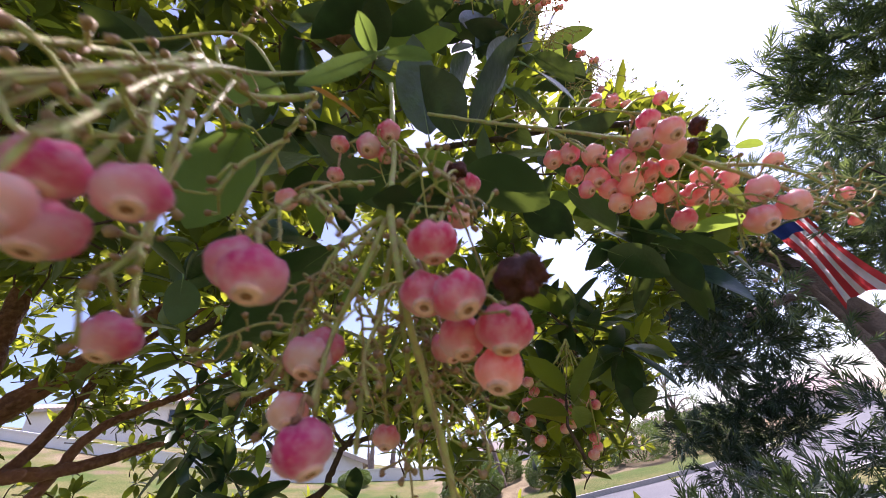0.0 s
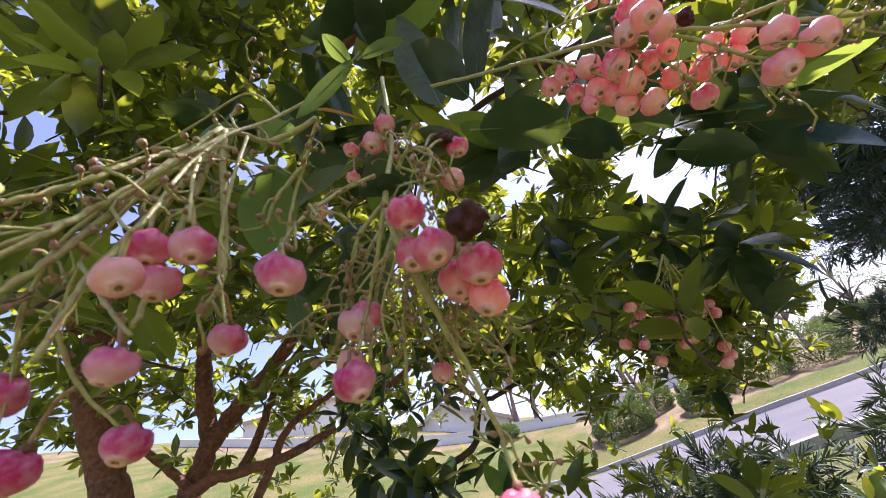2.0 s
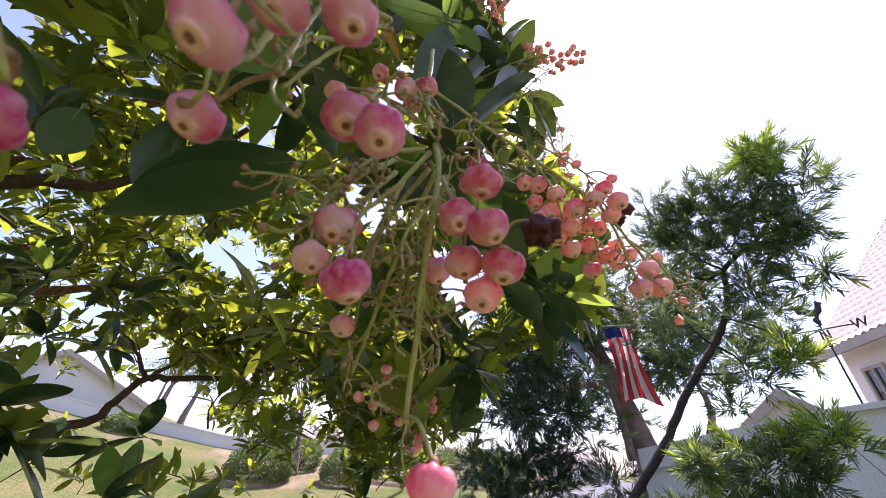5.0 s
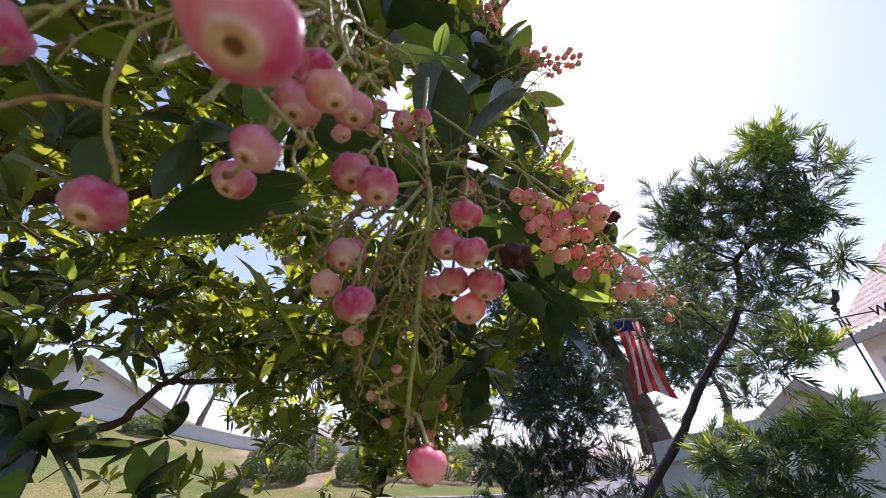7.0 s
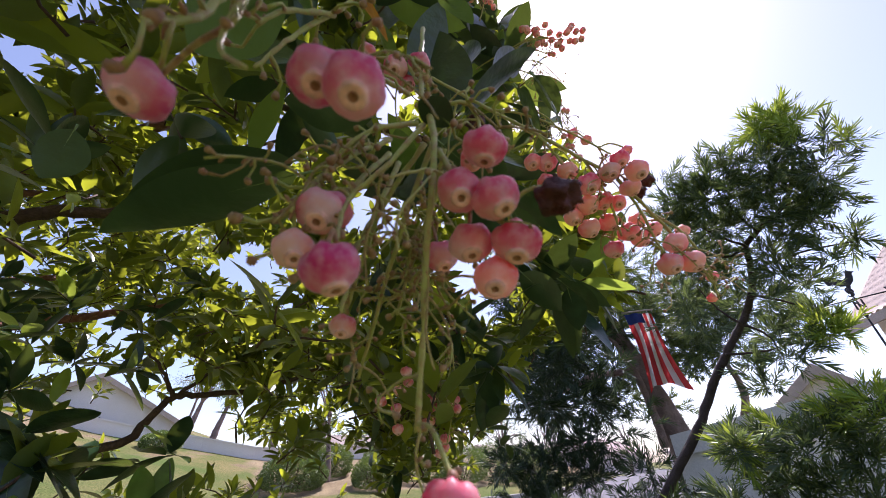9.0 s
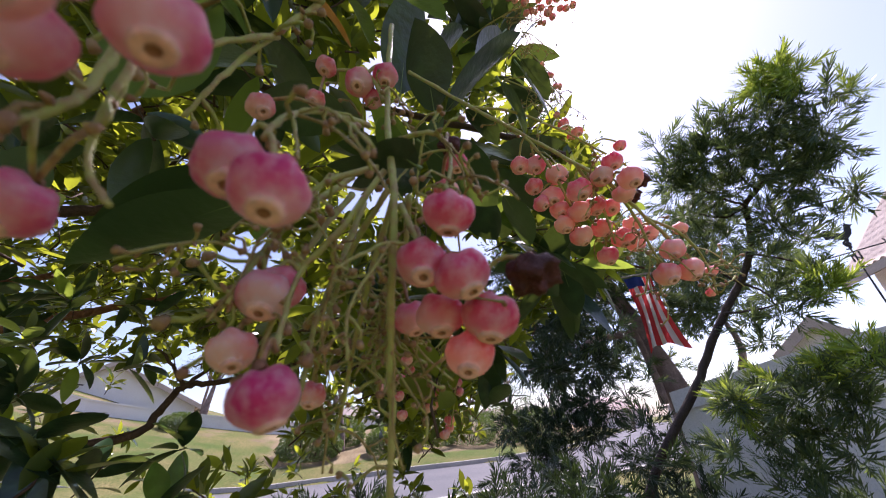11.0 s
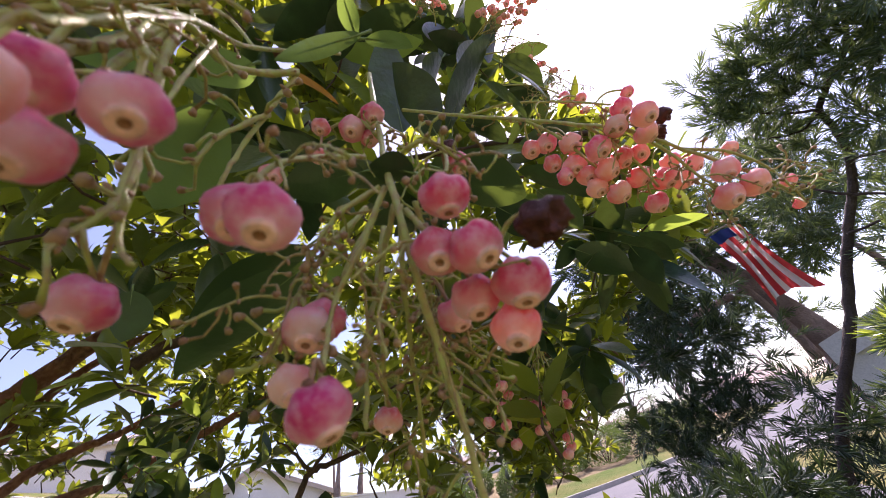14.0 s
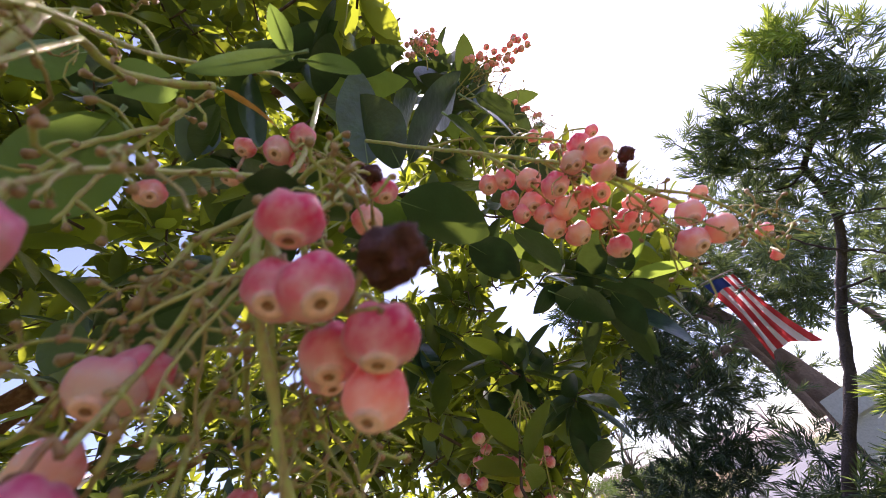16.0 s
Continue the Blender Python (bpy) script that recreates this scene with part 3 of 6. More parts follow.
# ---- trees and shrubs ----
def spray_shape(rng, length=0.26, n=30, size=0.06, width=0.0095):
    """A podocarpus shoot: narrow strap leaves all round a twig."""
    vs, fs, k = [], [], 0
    for i in range(n):
        t = (i + 0.5) / n
        a = i * 2.4
        tilt = 0.75 - 0.45 * t
        d = Vector((math.cos(tilt), math.sin(tilt) * math.cos(a), math.sin(tilt) * math.sin(a)))
        turn = frame_to(d, rng, rng.uniform(-1, 1))
        s = size * rng.uniform(0.75, 1.2)
        w = width * 0.5
        for x, y, z in ((0, -w * 0.5, 0), (0, w * 0.5, 0), (s * 0.55, w, -0.004), (s * 0.55, -w, -0.004), (s, w * 0.15, -0.014), (s, -w * 0.15, -0.014)):
            vs.append(tuple(turn @ Vector((x, y, z)) + Vector((length * t, 0, 0))))
        fs += [(k, k + 1, k + 2, k + 3), (k + 3, k + 2, k + 4, k + 5)]
        k += 6
    w = 0.003
    for (x, r) in ((0, w), (length, w * 0.4)):
        vs += [(x, -r, 0), (x, r, 0), (x, 0, r)]
    fs += [(k, k + 1, k + 4, k + 3), (k + 1, k + 2, k + 5, k + 4), (k + 2, k, k + 3, k + 5)]
    return np.array(vs), fs


PODO = [spray_shape(random.Random(k), 0.13 + 0.03 * k, 15 + 2 * k, 0.105, 0.0135) for k in range(4)]


def cloud(rng, blobs, count, up=0.4, size=1.0, outer=0.45):
    """Matrices for sprays that fill a set of blobs (centre, radii), pointing outwards and up."""
    weights = [b[1][0] * b[1][2] for b in blobs]
    mats = []
    for _ in range(count):
        c, r = rng.choices(blobs, weights)[0]
        d = Vector((rng.gauss(0, 1), rng.gauss(0, 1), rng.gauss(0, 1))).normalized()
        q = rng.uniform(outer, 1.0)
        p = Vector(c) + Vector((d.x * r[0], d.y * r[1], d.z * r[2])) * q
        axis = d + Vector((rng.gauss(0, 0.5), rng.gauss(0, 0.5), rng.gauss(0, 0.4) + up))
        mats.append(np.array(placed(p, frame_to(axis, rng, rng.uniform(-3, 3)), size * rng.uniform(0.75, 1.25))))
    return np.array(mats)


def pick(n, k, seed):
    return np.random.RandomState(seed).randint(0, k, n)


def foliage(name, parent, rng, blobs, count, material, shapes=PODO, up=0.4, size=1.0, outer=0.45, label=""):
    m = cloud(rng, blobs, count, up, size, outer)
    me = scatter(name, shapes, m, pick(len(m), len(shapes), count), material)
    me.transform(Matrix.Translation(-parent.location))
    ob = part(name, me, parent, label)
    tagged(ob, kind="stuff")
    return m


def limb(name, parent, pts, r0, r1, mat, rng, sides=10, wobble=0.0, n=6):
    me = tube_mesh(name, [Vector(p) - parent.location for p in pts], r0, r1, mat, n, sides, wobble, rng, 0.05)
    return part(name, me, parent)


def clump(into, az, el, d, r):
    """Adds one soft clump of foliage: bearing, elevation, distance and radius."""
    into.append((pol(az, el, d), (r, r, r * 0.8)))


def spot(into, x, y, z, r, h):
    """Adds one soft clump of foliage: centre, radius and half height."""
    into.append((Vector((x, y, z)), (r, r, h)))


def slim_podocarpus():
    rng = random.Random(3)
    trunk = [pol(38.5, -20.0, 4.3), pol(41.0, -9.0, 4.3), pol(49.7, 2.3, 4.30), pol(53.6, 7.8, 4.30), pol(55.7, 10.4, 4.30), pol(58.5, 13.5, 4.30), pol(60.8, 16.5, 4.30), pol(62.0, 19.3, 4.30), pol(62.7, 22.1, 4.30), pol(64.5, 23.4, 4.30), pol(68.1, 25.1, 4.30), pol(70.6, 28.0, 4.30), pol(71.7, 30.3, 4.30), pol(72.7, 33.6, 4.30)]
    trunk[0].z = 0.02
    boughs = [
        [pol(71.7, 30.2, 4.25), pol(73.8, 29.0, 4.25), pol(76.3, 28.9, 4.25)],
        [pol(70.6, 28.0, 4.25), pol(72.9, 28.1, 4.25), pol(74.8, 27.8, 4.25)],
        [pol(68.1, 25.1, 4.25), pol(71.2, 24.9, 4.25), pol(73.3, 22.9, 4.25)],
        [pol(64.5, 23.4, 4.25), pol(63.4, 26.7, 4.25), pol(62.9, 30.9, 4.25), pol(63.6, 33.4, 4.25)],
        [pol(62.7, 22.1, 4.25), pol(59.4, 25.9, 4.25), pol(56.9, 31.2, 4.25), pol(56.2, 34.1, 4.25)],
        [pol(62.0, 19.3, 4.25), pol(67.1, 19.6, 4.25), pol(71.4, 18.9, 4.25)],
        [pol(60.8, 16.5, 4.25), pol(64.3, 14.2, 4.25), pol(66.6, 10.5, 4.25)],
        [pol(58.5, 13.5, 4.25), pol(60.4, 11.8, 4.25), pol(60.8, 9.2, 4.25)],
        [pol(62.7, 22.1, 4.25), pol(60.3, 21.7, 4.25), pol(57.3, 23.5, 4.25)],
        [pol(55.7, 10.4, 4.25), pol(59.0, 10.1, 4.25), pol(62.8, 10.4, 4.25)],
        [pol(71.7, 30.3, 4.25), pol(70.9, 32.3, 4.25), pol(70.3, 34.2, 4.25)],
        [pol(58.5, 13.5, 4.25), pol(56.9, 15.9, 4.25), pol(55.7, 19.2, 4.25)],
    ]
    dark, light, young = [], [], []
    clump(young, 71.9, 34.2, 4.23, 0.13)
    clump(young, 70.0, 34.0, 4.29, 0.09)
    clump(young, 73.5, 32.7, 4.15, 0.08)
    clump(young, 73.2, 34.4, 4.21, 0.07)
    clump(young, 76.0, 28.8, 4.18, 0.06)
    clump(young, 65.3, 10.4, 4.17, 0.10)
    clump(young, 66.8, 10.7, 4.19, 0.06)
    clump(dark, 63.3, 32.1, 4.22, 0.13)
    clump(dark, 66.1, 31.9, 4.34, 0.13)
    clump(dark, 68.6, 30.4, 4.05, 0.12)
    clump(dark, 67.9, 27.7, 4.17, 0.14)
    clump(dark, 64.6, 28.5, 4.11, 0.17)
    clump(dark, 61.5, 29.4, 4.09, 0.16)
    clump(dark, 58.9, 30.2, 4.12, 0.15)
    clump(dark, 57.0, 33.3, 4.19, 0.08)
    clump(dark, 56.6, 28.2, 4.21, 0.14)
    clump(dark, 59.4, 25.9, 4.27, 0.17)
    clump(dark, 62.4, 24.8, 4.22, 0.16)
    clump(dark, 59.1, 22.1, 4.32, 0.14)
    clump(dark, 56.4, 23.6, 4.13, 0.12)
    clump(dark, 65.0, 25.7, 4.40, 0.12)
    clump(dark, 67.2, 24.6, 4.06, 0.11)
    clump(dark, 59.4, 19.4, 4.32, 0.09)
    clump(dark, 72.8, 23.1, 4.22, 0.07)
    clump(dark, 72.1, 25.6, 4.27, 0.09)
    clump(light, 72.9, 30.5, 4.22, 0.09)
    clump(light, 72.9, 27.3, 4.06, 0.09)
    clump(light, 71.2, 30.8, 4.27, 0.08)
    clump(light, 74.9, 29.8, 4.22, 0.07)
    clump(light, 74.7, 27.7, 4.22, 0.07)
    clump(light, 70.1, 25.9, 4.18, 0.10)
    clump(light, 69.8, 23.1, 4.13, 0.10)
    clump(light, 67.1, 22.1, 4.30, 0.13)
    clump(light, 64.4, 21.0, 4.17, 0.11)
    clump(light, 69.2, 20.6, 4.16, 0.08)
    clump(light, 71.3, 19.7, 4.30, 0.08)
    clump(light, 71.1, 18.1, 4.26, 0.05)
    clump(light, 64.3, 18.2, 4.10, 0.11)
    clump(light, 65.8, 16.3, 4.26, 0.09)
    clump(light, 62.2, 15.8, 4.12, 0.08)
    clump(light, 59.1, 15.5, 4.36, 0.08)
    clump(light, 63.4, 13.0, 4.39, 0.11)
    clump(light, 64.9, 12.0, 4.25, 0.09)
    clump(light, 60.7, 11.6, 4.39, 0.10)
    clump(light, 60.8, 9.0, 4.08, 0.09)
    clump(light, 57.9, 8.8, 4.25, 0.08)
    clump(light, 63.3, 10.3, 4.08, 0.08)
    clump(light, 58.2, 6.3, 4.22, 0.09)
    clump(light, 69.1, 18.0, 4.09, 0.07)
    t = holder("slim_tree", trunk[0], "slender leaning podocarpus with strap leaves by the wall", "tree")
    limb("trunk", t, trunk, 0.042, 0.012, M["bark_dark"], rng, 12, 0.006)
    for pts in boughs:
        limb("branch", t, pts, 0.013, 0.004, M["bark_dark"], rng, 7, 0.006)
    foliage("crown", t, rng, dark, 500, M["needle"], outer=0.1, size=0.8)
    foliage("crown", t, rng, light, 400, M["needle"], outer=0.1, size=0.8)
    foliage("new_growth", t, rng, young, 150, M["needle_new"], outer=0.1, size=0.75, label="yellow-green new growth")


def flag_tree():
    rng = random.Random(4)
    base = pol(48, -8, 7.4)
    base.z = 0.0
    t = holder("tall_tree", base, "tall grey-barked tree with fine dark foliage behind the wall", "tree")
    limb("trunk", t, [base, pol(47.8, 1, 7.4), pol(46.3, 8, 7.4), pol(44.3, 15, 7.5), pol(41, 23, 7.7), pol(36, 31, 8.2), pol(31, 36, 8.6)], 0.22, 0.07, M["bark_grey"], rng, 14, 0.01)
    for pts in ([pol(46, 1, 7.2), pol(45.5, 8, 7.1), pol(43.6, 14, 7.0), pol(38.9, 18, 7.0)], [pol(44.6, 15, 7.5), pol(38.9, 17, 7.2), pol(33.2, 17, 7.0)],
                [pol(45.5, 10, 7.3), pol(39.8, 10, 7.0), pol(34.2, 8, 6.8), pol(29.4, 7, 6.6)], [pol(54, 1, 7.6), pol(55.9, 6, 7.6), pol(55.2, 10, 7.6), pol(53.5, 14, 7.6)]):
        limb("branch", t, pts, 0.07 if len(pts) > 3 else 0.04, 0.015, M["bark_grey"], rng, 8, 0.01)
    blobs, leafy = [], []
    spot(blobs, 3.28, 5.13, 3.07, 0.40, 0.32)
    spot(blobs, 3.59, 4.74, 3.00, 0.37, 0.25)
    spot(blobs, 3.69, 5.71, 2.67, 0.43, 0.26)
    spot(blobs, 4.34, 5.50, 2.81, 0.42, 0.25)
    spot(blobs, 2.79, 5.09, 2.36, 0.30, 0.19)
    spot(blobs, 3.64, 5.36, 2.25, 0.35, 0.15)
    spot(blobs, 4.73, 5.44, 2.70, 0.33, 0.20)
    spot(blobs, 3.10, 4.89, 3.55, 0.41, 0.29)
    spot(blobs, 5.06, 5.83, 2.41, 0.30, 0.17)
    spot(blobs, 3.51, 4.69, 3.43, 0.47, 0.23)
    spot(blobs, 3.20, 4.51, 2.77, 0.37, 0.30)
    spot(blobs, 3.58, 4.45, 2.30, 0.44, 0.29)
    spot(blobs, 3.69, 3.96, 2.65, 0.35, 0.21)
    spot(blobs, 3.34, 4.15, 3.07, 0.35, 0.24)
    spot(blobs, 4.25, 4.56, 2.02, 0.33, 0.22)
    spot(blobs, 3.03, 4.74, 2.33, 0.30, 0.33)
    spot(blobs, 3.62, 4.47, 1.82, 0.36, 0.21)
    spot(blobs, 4.27, 4.52, 1.44, 0.32, 0.21)
    spot(leafy, 3.35, 3.74, 6.38, 0.51, 0.22)
    spot(leafy, 4.08, 4.07, 6.09, 0.52, 0.18)
    spot(leafy, 5.07, 4.52, 6.00, 0.45, 0.12)
    spot(leafy, 2.76, 5.22, 4.47, 0.32, 0.47)
    spot(leafy, 2.59, 4.88, 4.74, 0.27, 0.27)
    spot(leafy, 3.00, 5.53, 4.15, 0.29, 0.23)
    spot(leafy, 5.48, 4.64, 2.99, 0.35, 0.39)
    spot(leafy, 5.76, 4.31, 3.32, 0.29, 0.29)
    spot(leafy, 5.75, 4.48, 2.71, 0.28, 0.22)
    spot(leafy, 5.15, 4.28, 3.44, 0.28, 0.23)
    spot(blobs, 5.03, 4.79, 4.16, 0.53, 0.32)
    spot(blobs, 6.05, 4.92, 4.26, 0.46, 0.28)
    spot(blobs, 4.63, 5.26, 3.54, 0.44, 0.27)
    spot(blobs, 6.20, 5.12, 3.44, 0.40, 0.40)
    spot(blobs, 6.86, 4.78, 4.00, 0.35, 0.35)
    spot(blobs, 5.14, 5.47, 2.53, 0.49, 0.30)
    spot(blobs, 5.97, 5.53, 2.40, 0.41, 0.33)
    spot(blobs, 5.26, 5.71, 3.10, 0.45, 0.33)
    spot(leafy, 4.66, 4.85, 4.78, 0.53, 0.28)
    spot(leafy, 7.02, 4.80, 4.67, 0.47, 0.28)
    spot(leafy, 6.02, 5.35, 3.98, 0.38, 0.23)
    for az, el, r in ((50.5, 15.5, 0.34), (53, 12.5, 0.36), (50.8, 9.5, 0.30), (53.5, 17.5, 0.36), (56, 15, 0.38), (58.5, 12, 0.36), (61, 16, 0.40), (58, 19, 0.38), (63, 11.5, 0.36), (65.5, 15, 0.40),
                      (55.4, 25.4, 0.42), (55.6, 20.7, 0.42), (56.1, 16.9, 0.42), (58.3, 23.3, 0.42), (54.3, 13.2, 0.42), (57.6, 26.9, 0.42), (58.5, 20.3, 0.42), (54.1, 16.6, 0.42), (55.9, 15.3, 0.42), (56.7, 21.2, 0.42), (52.7, 11.9, 0.42), (57.5, 12.7, 0.42), (54.3, 19.6, 0.42)):
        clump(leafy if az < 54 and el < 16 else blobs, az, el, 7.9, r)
    for _ in range(70):
        az, el = rng.uniform(29, 57), rng.uniform(5, 26)
        if el < 9 and az > 40 or az > 50 and el > 18:
            continue
        clump(blobs, az, el, rng.uniform(7.2, 7.9) if 42 < az < 52 and el < 19 else rng.uniform(6.2, 7.6), rng.uniform(0.28, 0.45))
    # left part of the crown is shaded by leaf colour, the right stays plain
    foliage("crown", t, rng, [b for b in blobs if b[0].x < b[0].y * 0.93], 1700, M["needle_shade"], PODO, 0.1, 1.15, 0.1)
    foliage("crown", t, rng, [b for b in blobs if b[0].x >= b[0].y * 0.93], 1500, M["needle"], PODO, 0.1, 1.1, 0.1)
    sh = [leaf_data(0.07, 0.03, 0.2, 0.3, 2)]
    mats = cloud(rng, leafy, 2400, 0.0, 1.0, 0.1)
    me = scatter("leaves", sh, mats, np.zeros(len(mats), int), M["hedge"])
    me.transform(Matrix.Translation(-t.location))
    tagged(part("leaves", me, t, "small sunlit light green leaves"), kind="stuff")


def low_shrubs():
    rng = random.Random(5)
    street, walled, fresh, far = [], [], [], []
    clump(street, -4.5, -9.3, 3.22, 0.12)
    clump(street, -1.6, -9.0, 3.28, 0.15)
    clump(street, 2.2, -10.2, 3.12, 0.16)
    clump(street, 6.1, -9.9, 3.20, 0.18)
    clump(street, 10.8, -11.1, 3.36, 0.19)
    clump(street, -0.1, -13.1, 3.36, 0.16)
    clump(street, 5.2, -14.4, 3.05, 0.17)
    clump(street, 11.3, -15.1, 3.08, 0.17)
    clump(street, 16.8, -14.9, 3.02, 0.15)
    clump(street, 16.5, -10.8, 3.18, 0.14)
    clump(street, 24.6, -9.9, 4.13, 0.19)
    clump(street, 22.8, -6.2, 3.92, 0.16)
    clump(street, 28.1, -8.0, 4.14, 0.23)
    clump(street, 33.3, -8.2, 4.01, 0.25)
    clump(street, 37.3, -9.7, 4.00, 0.20)
    clump(street, 40.8, -11.6, 3.76, 0.19)
    clump(street, 37.6, -14.1, 4.14, 0.21)
    clump(street, 33.9, -12.2, 3.65, 0.17)
    clump(street, 42.4, -15.1, 3.78, 0.17)
    clump(street, 46.3, -15.4, 3.87, 0.14)
    clump(street, 40.4, -5.0, 4.04, 0.16)
    clump(street, 43.6, -5.2, 3.75, 0.13)
    clump(street, 30.9, -5.2, 4.08, 0.19)
    clump(walled, 53.3, 0.2, 3.79, 0.12)
    clump(walled, 54.1, -2.6, 4.05, 0.12)
    clump(walled, 58.7, 0.1, 3.78, 0.13)
    clump(walled, 61.4, 1.5, 4.07, 0.13)
    clump(walled, 63.0, -1.0, 3.90, 0.12)
    clump(walled, 56.5, -2.8, 3.94, 0.12)
    clump(walled, 59.2, -2.9, 4.01, 0.13)
    clump(walled, 61.0, -5.2, 3.91, 0.11)
    clump(walled, 57.3, -6.3, 3.82, 0.12)
    clump(walled, 54.9, -8.5, 3.78, 0.10)
    clump(walled, 57.2, -9.5, 3.73, 0.09)
    clump(walled, 55.0, -6.1, 4.00, 0.08)
    clump(walled, 47.7, -6.1, 3.88, 0.09)
    clump(walled, 50.8, -4.9, 3.76, 0.07)
    clump(walled, 60.4, -9.4, 4.05, 0.09)
    clump(walled, 47.3, -11.6, 3.81, 0.08)
    clump(walled, 50.1, -13.1, 3.87, 0.10)
    clump(walled, 52.2, -14.0, 3.82, 0.10)
    clump(walled, 55.5, -13.7, 3.95, 0.11)
    clump(walled, 58.6, -13.7, 3.93, 0.11)
    clump(walled, 56.4, 1.2, 4.06, 0.10)
    clump(walled, 60.6, 1.1, 3.83, 0.12)
    clump(walled, 63.6, 2.0, 4.03, 0.11)
    clump(walled, 66.1, 1.9, 3.72, 0.09)
    clump(walled, 52.4, 0.7, 3.74, 0.07)
    clump(fresh, 65.6, 3.9, 3.67, 0.06)
    clump(fresh, 67.0, 3.0, 3.81, 0.05)
    clump(fresh, 62.3, 3.1, 3.74, 0.05)
    clump(fresh, 57.4, 2.2, 3.79, 0.05)
    clump(fresh, 52.8, 0.4, 3.82, 0.06)
    clump(fresh, 64.1, 2.1, 3.84, 0.06)
    clump(far, 36.0, 1.3, 5.40, 0.25)
    clump(far, 34.6, -1.7, 5.60, 0.30)
    clump(far, 30.0, -1.3, 5.60, 0.31)
    clump(far, 27.9, -4.3, 5.45, 0.29)
    clump(far, 31.8, -4.5, 5.46, 0.29)
    clump(far, 26.1, -0.2, 5.49, 0.26)
    clump(far, 36.8, -1.9, 5.57, 0.20)
    clump(far, 32.0, 0.9, 5.50, 0.23)
    for az, el, r in ((42, -6, 0.3), (44.5, -9, 0.32), (46.5, -4, 0.22), (48, -10, 0.3), (41, -12, 0.32), (45.5, -14, 0.32), (50, -14, 0.3), (43.5, -1.5, 0.24)):
        clump(street, az, el, 4.9, r)
    for k in range(64):
        az = rng.uniform(-11, 37)
        dist, r = rng.uniform(3.0, 3.7), rng.uniform(0.13, 0.2)
        rim = -6.2 - 1.2 * math.sin(radians(az * 6 - 10)) if az > -4 else -6.2 + 0.45 * (az + 4)
        clump(street, az, rim - math.degrees(r * 0.7 / dist) - rng.uniform(0, 1) ** 1.5 * 8, dist, r)
    # street and far shrubs take the shaded leaf, so their shade is painted
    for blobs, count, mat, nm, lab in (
            (street, 1150, "needle_shade", "podocarpus_shrub", "dense podocarpus shrub with strap leaves, coloured as in shade"),
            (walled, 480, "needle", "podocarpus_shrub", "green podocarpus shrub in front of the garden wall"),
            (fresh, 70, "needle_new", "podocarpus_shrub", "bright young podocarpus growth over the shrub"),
            (far, 500, "needle_shade", "round_shrub", "rounded shrub by the street, coloured as in shade")):
        c = blobs[0][0].copy()
        c.z = 0.05
        s = holder(nm, c, lab, "shrub")
        for b, r in blobs[::9]:
            foot = Vector((c.x + (b.x - c.x) * 0.5, c.y + (b.y - c.y) * 0.5, 0.05))
            if mat != "needle_shade":
                foot = b + Vector((0.75, -0.55, -0.5))
                foot.z = 0.05
            limb("stem", s, [foot, (foot + b) / 2 + Vector((0.12, -0.08, -0.12)), b], 0.006, 0.002, M["bark_dark"], rng, 7)
        foliage("foliage", s, rng, blobs, count, M[mat], PODO, 0.35, 0.8, 0.1)


def clipped_bush(at, r, h, seed, label, leaves=11000):
    """A clipped round hedge bush: thousands of small leaves over a twiggy dark core."""
    rng = random.Random(seed)
    x, y = at
    base = Vector((x, y, ground_level(x, y)))
    b = holder("round_bush", base, label, "bush", "clipped bushes on the bank")
    sh = [leaf_data(0.062, 0.04, 0.2, 0.2, 2)]
    mats = []
    for i in range(int(leaves * r * r)):
        d = Vector((rng.gauss(0, 1), rng.gauss(0, 1), rng.gauss(0, 1)))
        d.normalize()
        low = max(0.0, -d.z)
        q = rng.uniform(0.8, 1.02) * (1 + 0.09 * noise.noise(d * 2.2 + Vector((seed, 0, 0))) + 0.04 * noise.noise(d * 7 + Vector((0, seed, 0))))
        wide = 1.0 + 0.5 * low * low
        p = Vector((d.x * r * wide, d.y * r * wide, max(-0.05, h * 0.46 + d.z * h * 0.54))) * q
        mats.append(np.array(placed(p, frame_to(d + Vector((rng.gauss(0, 0.6), rng.gauss(0, 0.6), rng.gauss(0, 0.6))), rng, rng.uniform(-3, 3)), rng.uniform(0.7, 1.3))))
    mats = np.array(mats)
    tagged(part("foliage", scatter("foliage", sh, mats, np.zeros(len(mats), int), M["hedge"]), b), kind="stuff")
    core = Heap()
    for k in range(9):
        a = k * 0.7
        core.add(*tube_data([(0.05 * math.cos(a), 0.05 * math.sin(a), -0.1), (0.35 * r * math.cos(a), 0.35 * r * math.sin(a), 0.3 * h), (0.6 * r * math.cos(a), 0.6 * r * math.sin(a), 0.62 * h)], [0.03, 0.02, 0.01], 6))
    part("stem", core.mesh("stem", M["twig"]), b)
    return b


